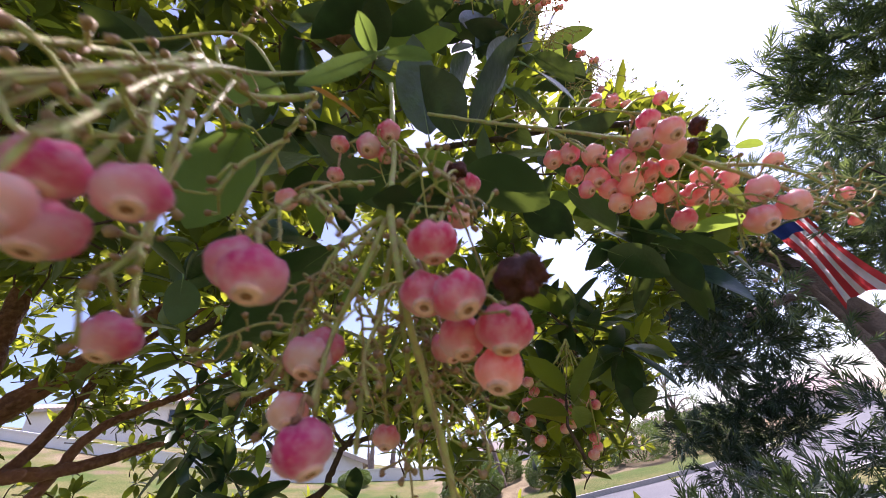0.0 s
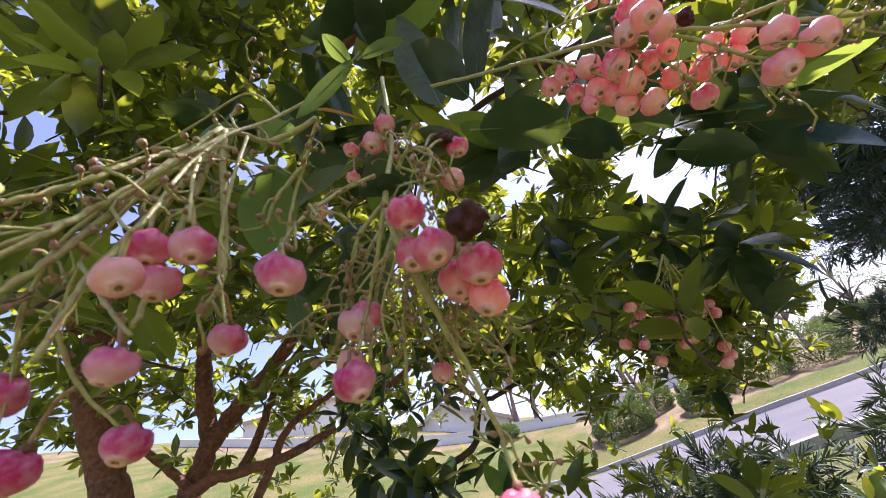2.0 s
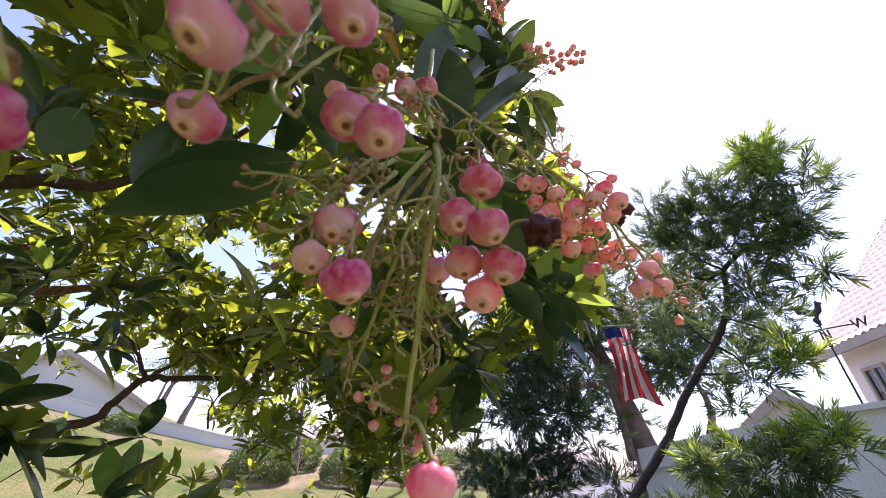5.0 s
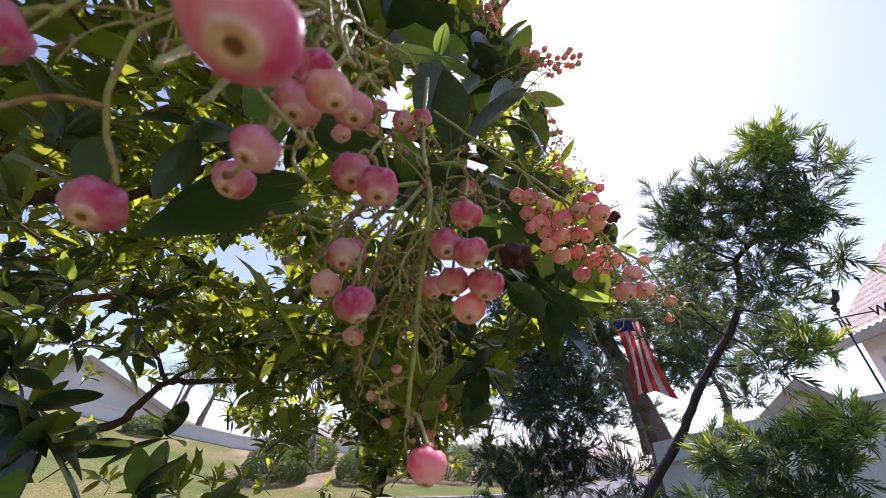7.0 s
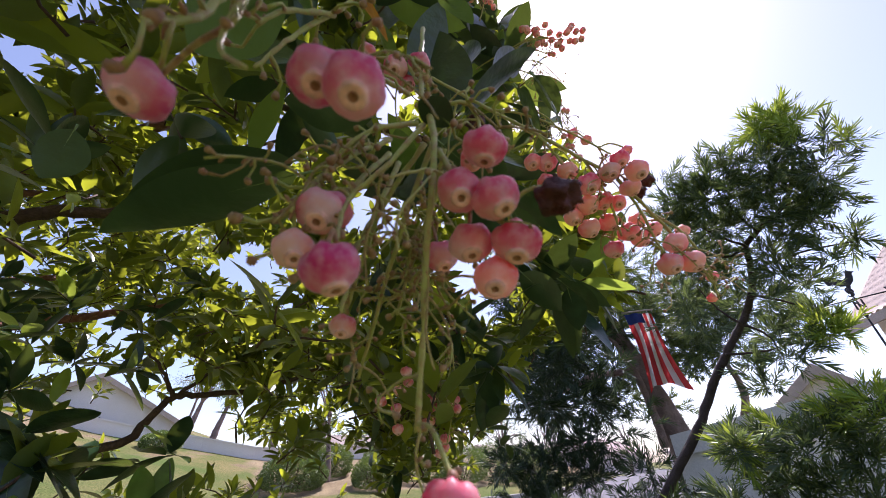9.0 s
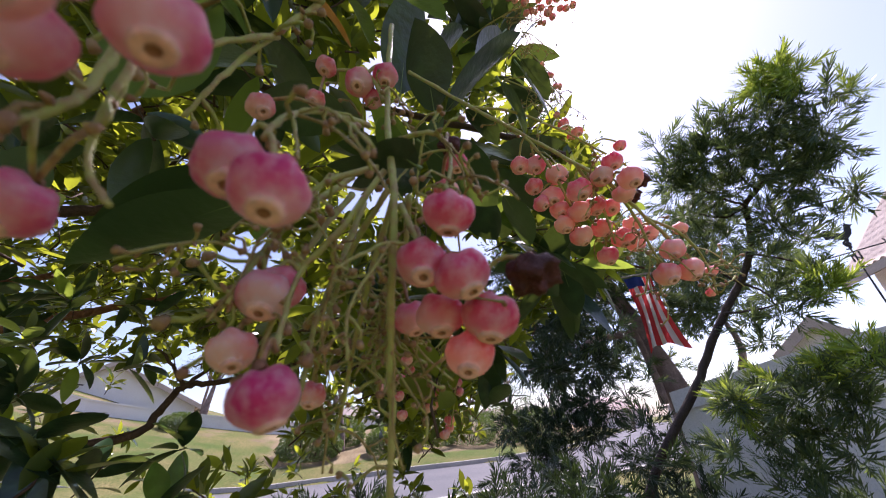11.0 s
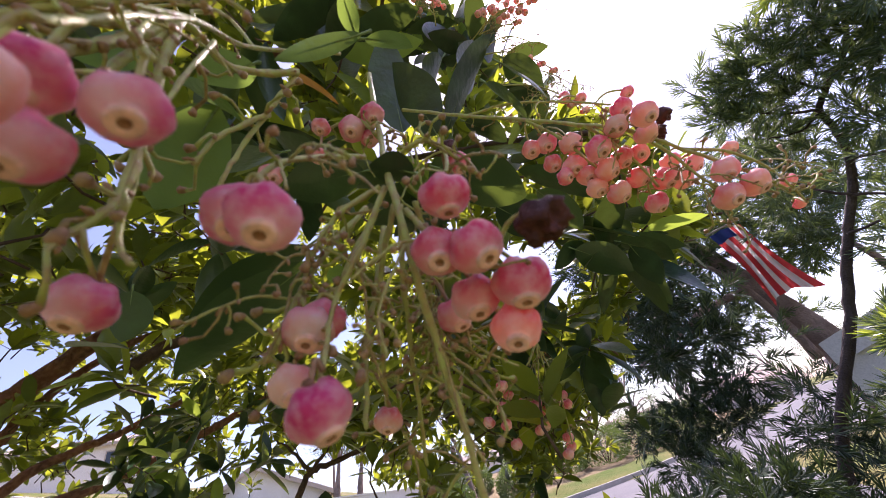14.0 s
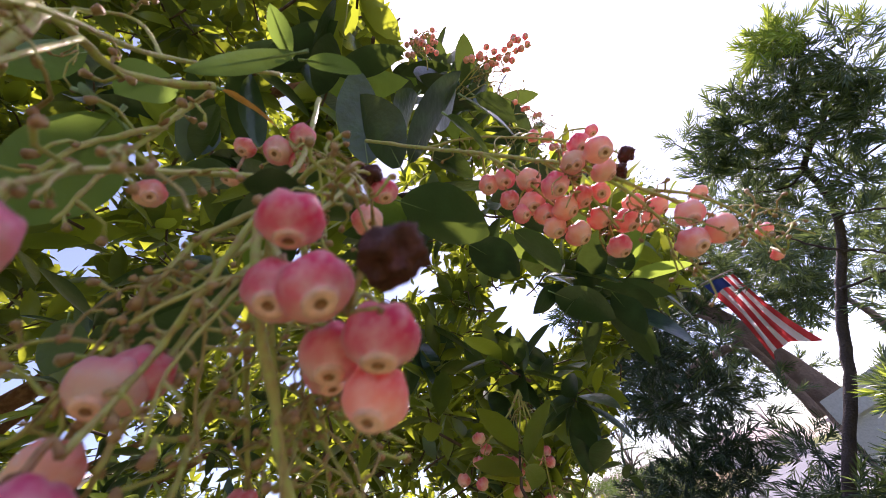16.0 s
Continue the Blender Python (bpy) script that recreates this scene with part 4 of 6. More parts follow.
def bank_tree(at, height, lean, seed, label, crown=1.4, girth=0.13):
    rng = random.Random(seed)
    x, y = at
    base = Vector((x, y, ground_level(x, y) - 0.05))
    t = holder("street_tree", base, label, "tree")
    top = base + Vector((lean, 0, height))
    limb("trunk", t, [base, base + Vector((lean * 0.25, 0, height * 0.3)), base + Vector((lean * 0.6, 0.1, height * 0.62)), top], girth, 0.04, M["bark_grey"], rng, 10, 0.01)
    blobs = []
    for k in range(7):
        a = k * 2.4
        e = top + Vector((crown * 0.75 * math.cos(a), crown * 0.75 * math.sin(a), rng.uniform(-0.9, 0.5)))
        limb("branch", t, [base + Vector((lean * 0.6, 0.1, height * 0.62)), (top + e) / 2 + Vector((0, 0, -0.2)), e], 0.05, 0.015, M["bark_grey"], rng, 7)
        blobs.append((e, (crown * 0.5, crown * 0.5, crown * 0.38)))
    sh = [leaf_data(0.11, 0.035, 0.2, 0.3, 2)]
    mats = cloud(rng, blobs, 2200, -0.2, 1.0, 0.1)
    me = scatter("crown", sh, mats, np.zeros(len(mats), int), M["needle"])
    me.transform(Matrix.Translation(-base))
    tagged(part("crown", me, t), kind="stuff")


slim_podocarpus()
flag_tree()
low_shrubs()
for k, (x, y, r, h, lab) in enumerate((
        (2.55, 17.8, 0.88, 1.12, "round clipped bush in full sun on the bank"), (-0.6, 17.8, 1.25, 1.15, "broad dark clipped bush on the bank"),
        (0.8, 20.3, 1.05, 1.3, "round clipped bush behind the tree"), (3.5, 20.4, 1.15, 1.3, "clipped bush at the edge of the bank"),
        (-6.6, 21.4, 0.8, 0.75, "low dry bush on the bank"))):
    clipped_bush((x, y), r, h, 40 + k, lab)
for k, (x, y, r, h) in enumerate(((5.0, 18.9, 1.2, 1.5), (7.0, 19.2, 1.3, 1.6), (9.2, 20.0, 1.3, 1.7), (11.4, 21.4, 1.4, 1.7), (13.8, 23.4, 1.5, 1.8))):
    clipped_bush((x, y), r, h, 50 + k, "dark dense hedge bush above the grass verge", 5200)
bank_tree((0.75, 19.0), 3.9, -0.35, 60, "small slim tree among the bushes", 1.3)
bank_tree((-7.0, 26.2), 3.4, 0.5, 61, "street tree with a stout trunk behind the low wall", 1.2, 0.22)
bank_tree((-5.7, 26.4), 3.2, 0.6, 62, "street tree with a stout trunk behind the low wall", 1.2, 0.22)
bank_tree((8.2, 22.5), 2.6, 0.2, 63, "low leafy tree beside the street", 1.7)
bank_tree((12.0, 25.0), 2.6, 0.3, 64, "low leafy tree beside the street", 1.7)
bank_tree((16, 33), 5.0, 0.3, 62, "street tree far down the street", 1.8)
for k, (x, y, h) in enumerate(((24, 39, 4.2), (33, 37, 5.0), (29, 27, 3.6), (34, 23, 4.2), (44, 32, 5.0), (-9, 33, 4.5), (11, 46, 5.0), (40, 24, 4.0))):
    bank_tree((x, y), h, 0.3, 80 + k, "leafy street tree in the distance", 2.0)
house("hill_house", (46, 38, -0.4), 48, 12, 8, 2.7, 1.5, M["stucco_pink"], "beige stucco house with a tiled roof in the distance",
      [("front", -3, 0.8, 1.4, 1.3), ("front", 2.5, 0.8, 1.4, 1.3)], 8)
house("corner_house", (37, 28, -0.3), 52, 9, 7, 2.3, 1.3, M["stucco_pink"], "beige stucco house with a tiled roof in the distance",
      [("front", -2, 0.8, 1.2, 1.2), ("front", 2, 0.8, 1.2, 1.2)], 8)


def palm(at, height, seed):
    rng = random.Random(seed)
    x, y = at
    base = Vector((x, y, ground_level(x, y) - 0.05))
    t = holder("palm_tree", base, "palm with a rough brown trunk behind the wall", "tree", "palms behind the wall")
    limb("trunk", t, [base, base + Vector((0.05, 0, height * 0.5)), base + Vector((0.1, 0, height))], 0.2, 0.16, M["bark_grey"], rng, 10, 0.01)
    top = Vector((0.1, 0, height))
    for k in range(16):
        a, e = k * 2.4, rng.uniform(-0.5, 1.1)
        n = 9
        d = Vector((math.cos(a), math.sin(a), 0))
        frond = Heap()
        spine = [top + d * (1.5 * s * math.cos(e * (1 - s))) + Vector((0, 0, 1.3 * s * math.sin(e) - 0.9 * s * s)) for s in [i / n for i in range(n + 1)]]
        frond.add(*tube_data(spine, [0.02 - 0.015 * i / n for i in range(n + 1)], 5))
        for i in range(1, n):
            side = d.cross(Vector((0, 0, 1)))
            for sgn in (-1, 1):
                p = spine[i]
                q = p + side * sgn * 0.35 + d * 0.25 + Vector((0, 0, -0.15))
                w = d * 0.03
                frond.add([p - w, p + w, q], [(0, 1, 2)])
        part("frond", frond.mesh("frond", M["needle"]), t)


palm((-2.4, 26.0), 2.4, 70)
palm((-1.0, 26.4), 2.2, 71)
palm((0.4, 26.0), 2.0, 72)


def hanging_flag():
    """A striped cloth hanging in folds from a short staff."""
    top = pol(47.6, 17.3, 6.7)
    e = holder("flag", top, "red and white striped flag hanging in folds", "flag")
    side = Vector((math.cos(radians(53)), -math.sin(radians(53)), 0))
    away = Vector((math.sin(radians(53)), math.cos(radians(53)), 0))
    part("staff", tube_mesh("staff", [side * -0.22 + Vector((0, 0, 0.07)), side * 0.0 + Vector((0, 0, 0.05)), side * 0.24 + Vector((0, 0, 0.02))], 0.012, 0.012, M["trim"], 3, 8), e)
    stripes, rows = 7, 14
    for s in range(stripes):
        v, f = [], []
        for j in range(rows + 1):
            t = j / rows
            for i in range(4):
                u = (s + i / 3) / stripes
                spread = 0.38 + 0.20 * t
                x = (u - 0.5) * spread + 0.05 * math.sin(t * 3 + u * 3) + 0.12 * t
                y = 0.07 * math.sin(u * 15 + t * 1.5) * (0.4 + t)
                z = 0.02 - (1.20 - 0.12 * math.sin(u * 3.1)) * t - 0.05 * u
                v.append(side * x + away * y + Vector((0, 0, z)))
        for j in range(rows):
            for i in range(3):
                a = j * 4 + i
                f.append((a, a + 1, a + 5, a + 4))
        part("stripe", mesh_from("stripe", v, f, [M["flag_red"] if s % 2 == 0 else M["flag_white"]]), e)
    v, f = [], []
    for j in range(7):
        for i in range(9):
            u, t = i / 8 * 0.55, j / 6 * 0.15
            p = side * ((u - 0.5) * (0.38 + 0.20 * t) + 0.05 * math.sin(t * 3 + u * 3) + 0.12 * t) + away * (0.07 * math.sin(u * 15 + t * 1.5) * (0.4 + t) - 0.012) + Vector((0, 0, 0.03 - (1.20 - 0.12 * math.sin(u * 3.1)) * t - 0.05 * u))
            v.append(p)
    for j in range(6):
        for i in range(8):
            a = j * 9 + i
            f.append((a, a + 1, a + 10, a + 9))
    part("canton", mesh_from("canton", v, f, [M["flag_blue"]]), e, "dark blue canton")


hanging_flag()

# ---- the strawberry tree: trunks, limbs and leaves ----
ARB_BASE = pol(-59.5, -32.8, 2.3)
ARB_BASE.z = 0.08
arbutus = holder("strawberry_tree", ARB_BASE, "strawberry tree with peeling red bark and glossy leaves", "tree")
RNG = random.Random(11)
BOUGHS = [
    ([pol(-60.4, -2.8, 2.10), pol(-63.1, 9.1, 2.10), pol(-64.6, 13.6, 2.10), pol(-66.2, 18.2, 2.10), pol(-67.2, 22.9, 2.10), pol(-66.9, 26.6, 2.10), pol(-65.8, 31.1, 2.10), pol(-64.0, 38.1, 2.10), pol(-60.0, 47.9, 2.10)], 0.066, 0.045),
    ([pol(-57.6, -3.9, 2.15), pol(-56.7, 7.7, 2.15), pol(-55.4, 10.8, 2.15), pol(-54.7, 14.0, 2.15), pol(-55.4, 19.0, 2.15), pol(-55.6, 24.6, 2.15), pol(-55.4, 30.4, 2.15), pol(-56.3, 39.4, 2.15), pol(-58.4, 49.6, 2.15)], 0.05, 0.024),
    ([pol(-54.7, 13.0, 2.15), pol(-51.8, 16.3, 2.12), pol(-47.5, 20.5, 2.10), pol(-43.8, 24.5, 2.05), pol(-40.0, 28.8, 2.00), pol(-33.5, 36.4, 1.95), pol(-25.8, 45.8, 1.90)], 0.045, 0.022),
    ([pol(-51.3, 9.1, 2.15), pol(-49.6, 11.8, 2.15), pol(-48.2, 14.8, 2.15), pol(-46.7, 18.1, 2.15), pol(-43.9, 21.7, 2.15), pol(-38.6, 26.0, 2.15), pol(-32.5, 28.2, 2.15)], 0.024, 0.012),
    ([pol(-56.4, 8.2, 2.05), pol(-54.2, 9.2, 2.05), pol(-50.7, 9.2, 2.05), pol(-46.1, 9.4, 2.05), pol(-40.1, 10.9, 2.05), pol(-35.0, 12.7, 2.05), pol(-28.2, 15.6, 2.05), pol(-20.6, 18.6, 2.05)], 0.028, 0.014),
    ([pol(-49.9, 5.1, 2.10), pol(-47.5, 9.3, 2.10), pol(-45.7, 12.5, 2.10), pol(-41.9, 14.7, 2.10), pol(-38.1, 16.1, 2.10), pol(-32.8, 18.7, 2.10)], 0.022, 0.012),
    ([pol(-55.9, 8.1, 2.10), pol(-58.2, 10.9, 2.10), pol(-61.3, 13.9, 2.10), pol(-63.4, 15.4, 2.10), pol(-66.2, 16.5, 2.10)], 0.02, 0.01),
    ([pol(-30.0, 1.0, 1.50), pol(-25.9, 1.9, 1.50), pol(-21.3, 2.8, 1.50), pol(-19.7, 5.3, 1.50), pol(-18.2, 7.5, 1.50), pol(-14.9, 8.2, 1.50), pol(-8.7, 9.1, 1.50), pol(-2.7, 11.5, 1.50), pol(3.3, 13.5, 1.50), pol(11.9, 13.2, 1.50)], 0.014, 0.005),
    ([pol(-18.2, 7.5, 1.50), pol(-19.6, 9.9, 1.50), pol(-22.0, 12.2, 1.50)], 0.008, 0.003),
    ([pol(-18.2, 7.5, 1.50), pol(-15.9, 9.7, 1.50), pol(-14.3, 12.0, 1.50)], 0.008, 0.003),
    ([pol(-39.2, 22.4, 1.30), pol(-36.1, 24.8, 1.30), pol(-31.0, 27.3, 1.30), pol(-24.4, 34.4, 1.30), pol(-19.2, 41.4, 1.30)], 0.018, 0.008),
    ([pol(-66.1, 39.2, 2.0), pol(-52, 51, 1.7), pol(-33.1, 60.7, 1.4), pol(0, 66, 1.1), pol(25.7, 62, 0.9)], 0.03, 0.008),
    ([pol(-30.2, 45.7, 1.8), pol(-9.4, 48.2, 1.5), pol(11.3, 48, 1.2), pol(29.4, 44, 0.9), pol(41.7, 38, 0.7)], 0.016, 0.005),
    ([pol(-69, 27.4, 2.0), pol(-80.3, 41.2, 1.8), pol(-89.8, 56.2, 1.7)], 0.03, 0.01),
    ([pol(-28.3, 28.2, 2.0), pol(-24.6, 36.5, 1.8), pol(-13.2, 44.3, 1.6)], 0.014, 0.005),
    ([pol(-52.9, 6.1, 2.1), pol(-58.6, 2.2, 1.9), pol(-69.9, 6.4, 1.8), pol(-77.5, 10.5, 1.9)], 0.035, 0.012),
]
for pts, r0, r1 in BOUGHS:
    limb("limb", arbutus, pts, r0, r1, M["bark_red"] if r0 > 0.0195 else M["twig"], RNG, 12 if r0 > 0.03 else 8, 0.004)


def right_edge(el):
    """Bearing at which the canopy ends, by elevation."""
    return np.interp(el, [3, 8, 14, 20, 33, 45, 55, 66, 80], [24, 29, 32, 48, 50, 46, 41, 31, 10])


def canopy_density(az, el, d):
    if az > right_edge(el) - min(6.0, 4.0 / d) or d > np.interp(el, [20, 35, 50, 80], [3.2, 2.9, 2.4, 1.8]) + (1.7 if az < -8 and el > 20 else 0.9 if az < -2 and el > 22 else 0):
        return 0.0
    if el > 16:
        dens = 0.8
    elif el > 3:
        dens = 0.8 if az > -14 else (0.8 if az > -42 else 0.2)
    else:
        dens = (0.45 if 8 < az < 22 and el > -2 else 0.05) if az > -12 else (0.5 if az > -42 and d < 0.9 else 0.10)
    if 17 < az < 29 and 18 < el < 32:
        dens *= 0.04
    if az < -16 and el < 28 and d < 2.2:
        dens *= 0.25 if az > -30 else 0.07
    if -48 < az < -20 and 13 < el < 34 and d > 2.2:
        dens = 1.0
    if -30 < az < -12 and 2.5 < el < 10.5:
        dens *= 0.1
    if math.hypot(az + 14, el - 25) < 4:
        dens *= 0.08
    if -26 < az < 6 and 0 < el < 15 and d < 1.5:
        dens *= 0.6
    if 0 < az < 26 and 33 < el < 58:
        dens *= 0.3
    if el > 34:
        dens *= 0.75
    if -18 < az < 16 and 18 < el < 40:
        dens *= 0.75
    if el < 38 and az < 12 and d < 1.45:
        dens *= 0.2
    elif d < 1.2:
        dens *= 0.35
    n = noise.noise(Vector((az * 0.085, el * 0.11, d * 0.8)))
    if az < 16 and 12 < el < 34:
        n += 0.16
    if -9 < az < 24 and 3 < el < 17:
        n += 0.22
    elif -34 < az < 9 and 2 < el < 16 and d > 0.9:
        n += 0.10
    if az < -26 and 32 < el < 47:
        n -= 0.12
    return dens * smooth(-0.30, 0.22, n)


LEAF_SHAPES = [leaf_data(0.085, 0.032, 0.22, 0.30, 4), leaf_data(0.095, 0.036, 0.30, 0.10, 4), leaf_data(0.075, 0.032, 0.12, 0.5, 4), leaf_data(0.09, 0.03, 0.4, 0.2, 4)]


def canopy():
    rng = random.Random(21)
    mats, twigs = [], Heap()
    made = 0
    while made < 5600:
        az, el = rng.uniform(-105, 52), rng.uniform(-14, 82)
        d = rng.choice((rng.uniform(0.5, 1.1), rng.uniform(1.0, 1.7), rng.uniform(1.3, 2.4), rng.uniform(1.6, 2.8), rng.uniform(2.0, 3.9), rng.uniform(2.4, 4.8)))
        if rng.random() > canopy_density(az, el, d) * max(0.25, math.cos(radians(el))) * (0.3 if d < 0.9 else 1):
            continue
        made += 1
        p = pol(az, el, d)
        axis = Vector((rng.gauss(0, 0.6), rng.gauss(0, 0.6), rng.gauss(0.45, 0.45))) + (p - Vector((0, 0, 1.2))).normalized() * -0.1
        axis.normalize()
        back = p - axis * rng.uniform(0.05, 0.09)
        twigs.add(*tube_data([back, (back + p) / 2 + Vector((rng.gauss(0, 0.012), rng.gauss(0, 0.012), 0)), p], [0.0024, 0.002, 0.0014], 5))
        k = rng.randint(7, 12)
        for i in range(k):
            a = i * 2.4 + rng.uniform(-0.3, 0.3)
            side = axis.cross(Vector((0.3, 0.2, 0.9))).normalized()
            up2 = axis.cross(side)
            tilt = rng.uniform(0.5, 1.35)
            dr = axis * math.cos(tilt) + (side * math.cos(a) + up2 * math.sin(a)) * math.sin(tilt)
            q = p - axis * (0.05 * i / k)
            mats.append(np.array(placed(q + dr * 0.006, frame_to(dr, rng, rng.gauss(0, 0.5)), rng.uniform(0.6, 1.0))))
    mats = np.array(mats)
    me = scatter("leaves", LEAF_SHAPES, mats, pick(len(mats), 4, 5), M["leaf"])
    me.transform(Matrix.Translation(-ARB_BASE))
    tagged(part("leaves", me, arbutus, "glossy pointed green leaves in rosettes"), kind="stuff")
    tm = twigs.mesh("twig", M["twig"])
    tm.transform(Matrix.Translation(-ARB_BASE))
    tagged(part("twig", tm, arbutus), kind="stuff")


canopy()


def single_leaf(name, at, to, width, mat, label="", fold=0.2, curl=0.2, roll=0.0):
    """One near leaf with a midrib, from stalk to tip."""
    a, b = Vector(at), Vector(to)
    length = (b - a).length
    v, f = leaf_data(length, width, fold, curl, 14, 0.02)
    turn = frame_to(b - a, RNG, roll)
    m = turn.to_4x4()
    m.translation = a - ARB_BASE
    ob = part(name, mesh_from(name, v, f, [mat]), arbutus, label, m)
    rib = [Vector(v[3 * i + 1]) + Vector((0, 0, 0.0003)) for i in range(15)]
    rv, rf = tube_data([Vector((-length * 0.12, 0, 0))] + rib, [0.0007] + [0.00045 * (1 - i / 16) for i in range(15)], 5)
    part("midrib", mesh_from("midrib", rv, rf, [M["midrib"]]), ob, "pale midrib")
    return ob


# ---- blossoms ----
def blossom_data(seed):
    """Urn-shaped flower along +z: stalk end at the origin, lobed shoulders, narrow lipped mouth."""
    rng = random.Random(seed)
    prof = [(0.0, 0.1), (1.5, 0.0), (2.8, 0.35), (3.75, 1.1), (4.3, 2.2), (4.45, 3.2), (4.25, 4.2), (3.7, 5.1), (3.0, 5.75), (2.45, 6.15), (2.05, 6.5), (1.9, 6.85), (1.55, 7.05), (0.72, 6.98), (0.52, 6.7), (0.32, 6.45), (0.0, 6.35)]
    seg = 30
    verts, faces, idx = [], [], []
    ph = rng.uniform(0, 6)
    for r, z in prof:
        for k in range(seg):
            a = 2 * math.pi * k / seg
            lobe = 1 + 0.06 * math.cos(5 * a + ph) * max(0.0, 1 - z / 6.5) + 0.018 * math.cos(10 * a + ph) + 0.03 * math.sin(2 * a + ph * 2)
            zz = z - 0.42 * math.cos(5 * a + ph) * max(0.0, 1 - z / 2.5) * (r / 3)
            verts.append((r * lobe * 0.001 * math.cos(a), r * lobe * 0.001 * math.sin(a), zz * 0.001))
    for i in range(len(prof) - 1):
        for k in range(seg):
            a, b = i * seg + k, i * seg + (k + 1) % seg
            faces.append((a, b, b + seg, a + seg))
            # innermost rings form a shallow dimple, darkened by colour like a deep opening
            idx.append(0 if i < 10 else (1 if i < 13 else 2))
    return verts, faces, idx


def blossom_mesh(name, seed, mat):
    v, f, i = blossom_data(seed)
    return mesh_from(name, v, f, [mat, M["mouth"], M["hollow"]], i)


BLOSSOMS = {k: [blossom_mesh("blossom", s, M[k]) for s in range(3)] for k in ("blossom", "blossom_peach", "blossom_rose")}


def withered_mesh():
    """A dead flower: the urn shrivelled to creases."""
    v, f, i = blossom_data(9)
    out = []
    for p in v:
        q = Vector(p)
        n = noise.noise(q * 420.0) + 0.6 * noise.noise(q * 900.0)
        out.append(q * (1.0 + 0.34 * n))
    return mesh_from("withered_blossom", out, f, [M["dead"], M["dead"], M["dead"]], i)


WITHERED = withered_mesh()


def calyx_mesh():
    h = Heap()
    for k in range(5):
        a = 2 * math.pi * k / 5
        c, s = math.cos(a), math.sin(a)
        h.add([(0, 0, -0.0006), (0.0012 * c - 0.0008 * s, 0.0012 * s + 0.0008 * c, -0.0003), (0.0027 * c, 0.0027 * s, 0.0003), (0.0012 * c + 0.0008 * s, 0.0012 * s - 0.0008 * c, -0.0003)], [(0, 1, 2, 3)])
    h.add(*tube_data([(0, 0, -0.0016), (0, 0, -0.0004), (0, 0, 0.0002)], [0.0007, 0.0012, 0.0010], 8))
    return h.mesh("calyx", M["calyx"])


CALYX = calyx_mesh()


def along(points, t):
    p = curve_points(points, 8)
    i = min(len(p) - 2, int(t * (len(p) - 1)))
    return p[i].lerp(p[i + 1], t * (len(p) - 1) - i)


def nearest_on(points, q, above=0.008):
    p = curve_points(points, 8)
    return min(p, key=lambda v: (v - (q + Vector((0, 0, above)))).length)


def stub_mesh(k):
    """A stalk left by a fallen flower: knuckled, bent, ending in an open calyx."""
    h = Heap()
    n = 0.0030 + 0.0007 * k
    b = 0.0012 * (k - 1)
    h.add(*tube_data([(0, 0, 0), (n * 0.35, 0, b * 0.4), (n * 0.7, b * 0.5, b), (n, b, b * 1.1 - 0.0006)], [0.0005, 0.00036, 0.00036, 0.0005], 6))
    plain = len(h.f)
    h.add(*tube_data([(n - 0.0003, b, b * 1.1 - 0.0006), (n + 0.0005, b, b * 1.1 - 0.0008), (n + 0.0013, b, b * 1.1 - 0.0012), (n + 0.0016, b, b * 1.1 - 0.0014)], [0.0005, 0.0008, 0.00095, 0.0004], 7))
    h.add(*tube_data([(n * 0.12, 0, 0.0002), (n * 0.2, 0.0006, 0.0012), (n * 0.28, 0.0009, 0.0018)], [0.0004, 0.0005, 0.0002], 5))
    green = M[("stalk", "stalk", "stalk_brown", "stalk")[k % 4]]
    return mesh_from("pedicel", h.v, h.f, [green, M["knob"]], [0] * plain + [1] * (len(h.f) - plain))


STUBS = [stub_mesh(k) for k in range(8)]


def clear_of_eye(p):
    """True where a small stub stands well away from the camera's way."""
    return math.dist(p, (min(0.03, max(-0.04, p.x)), min(0.022, max(-0.03, p.y)), min(1.617, max(1.563, p.z)))) > 0.03


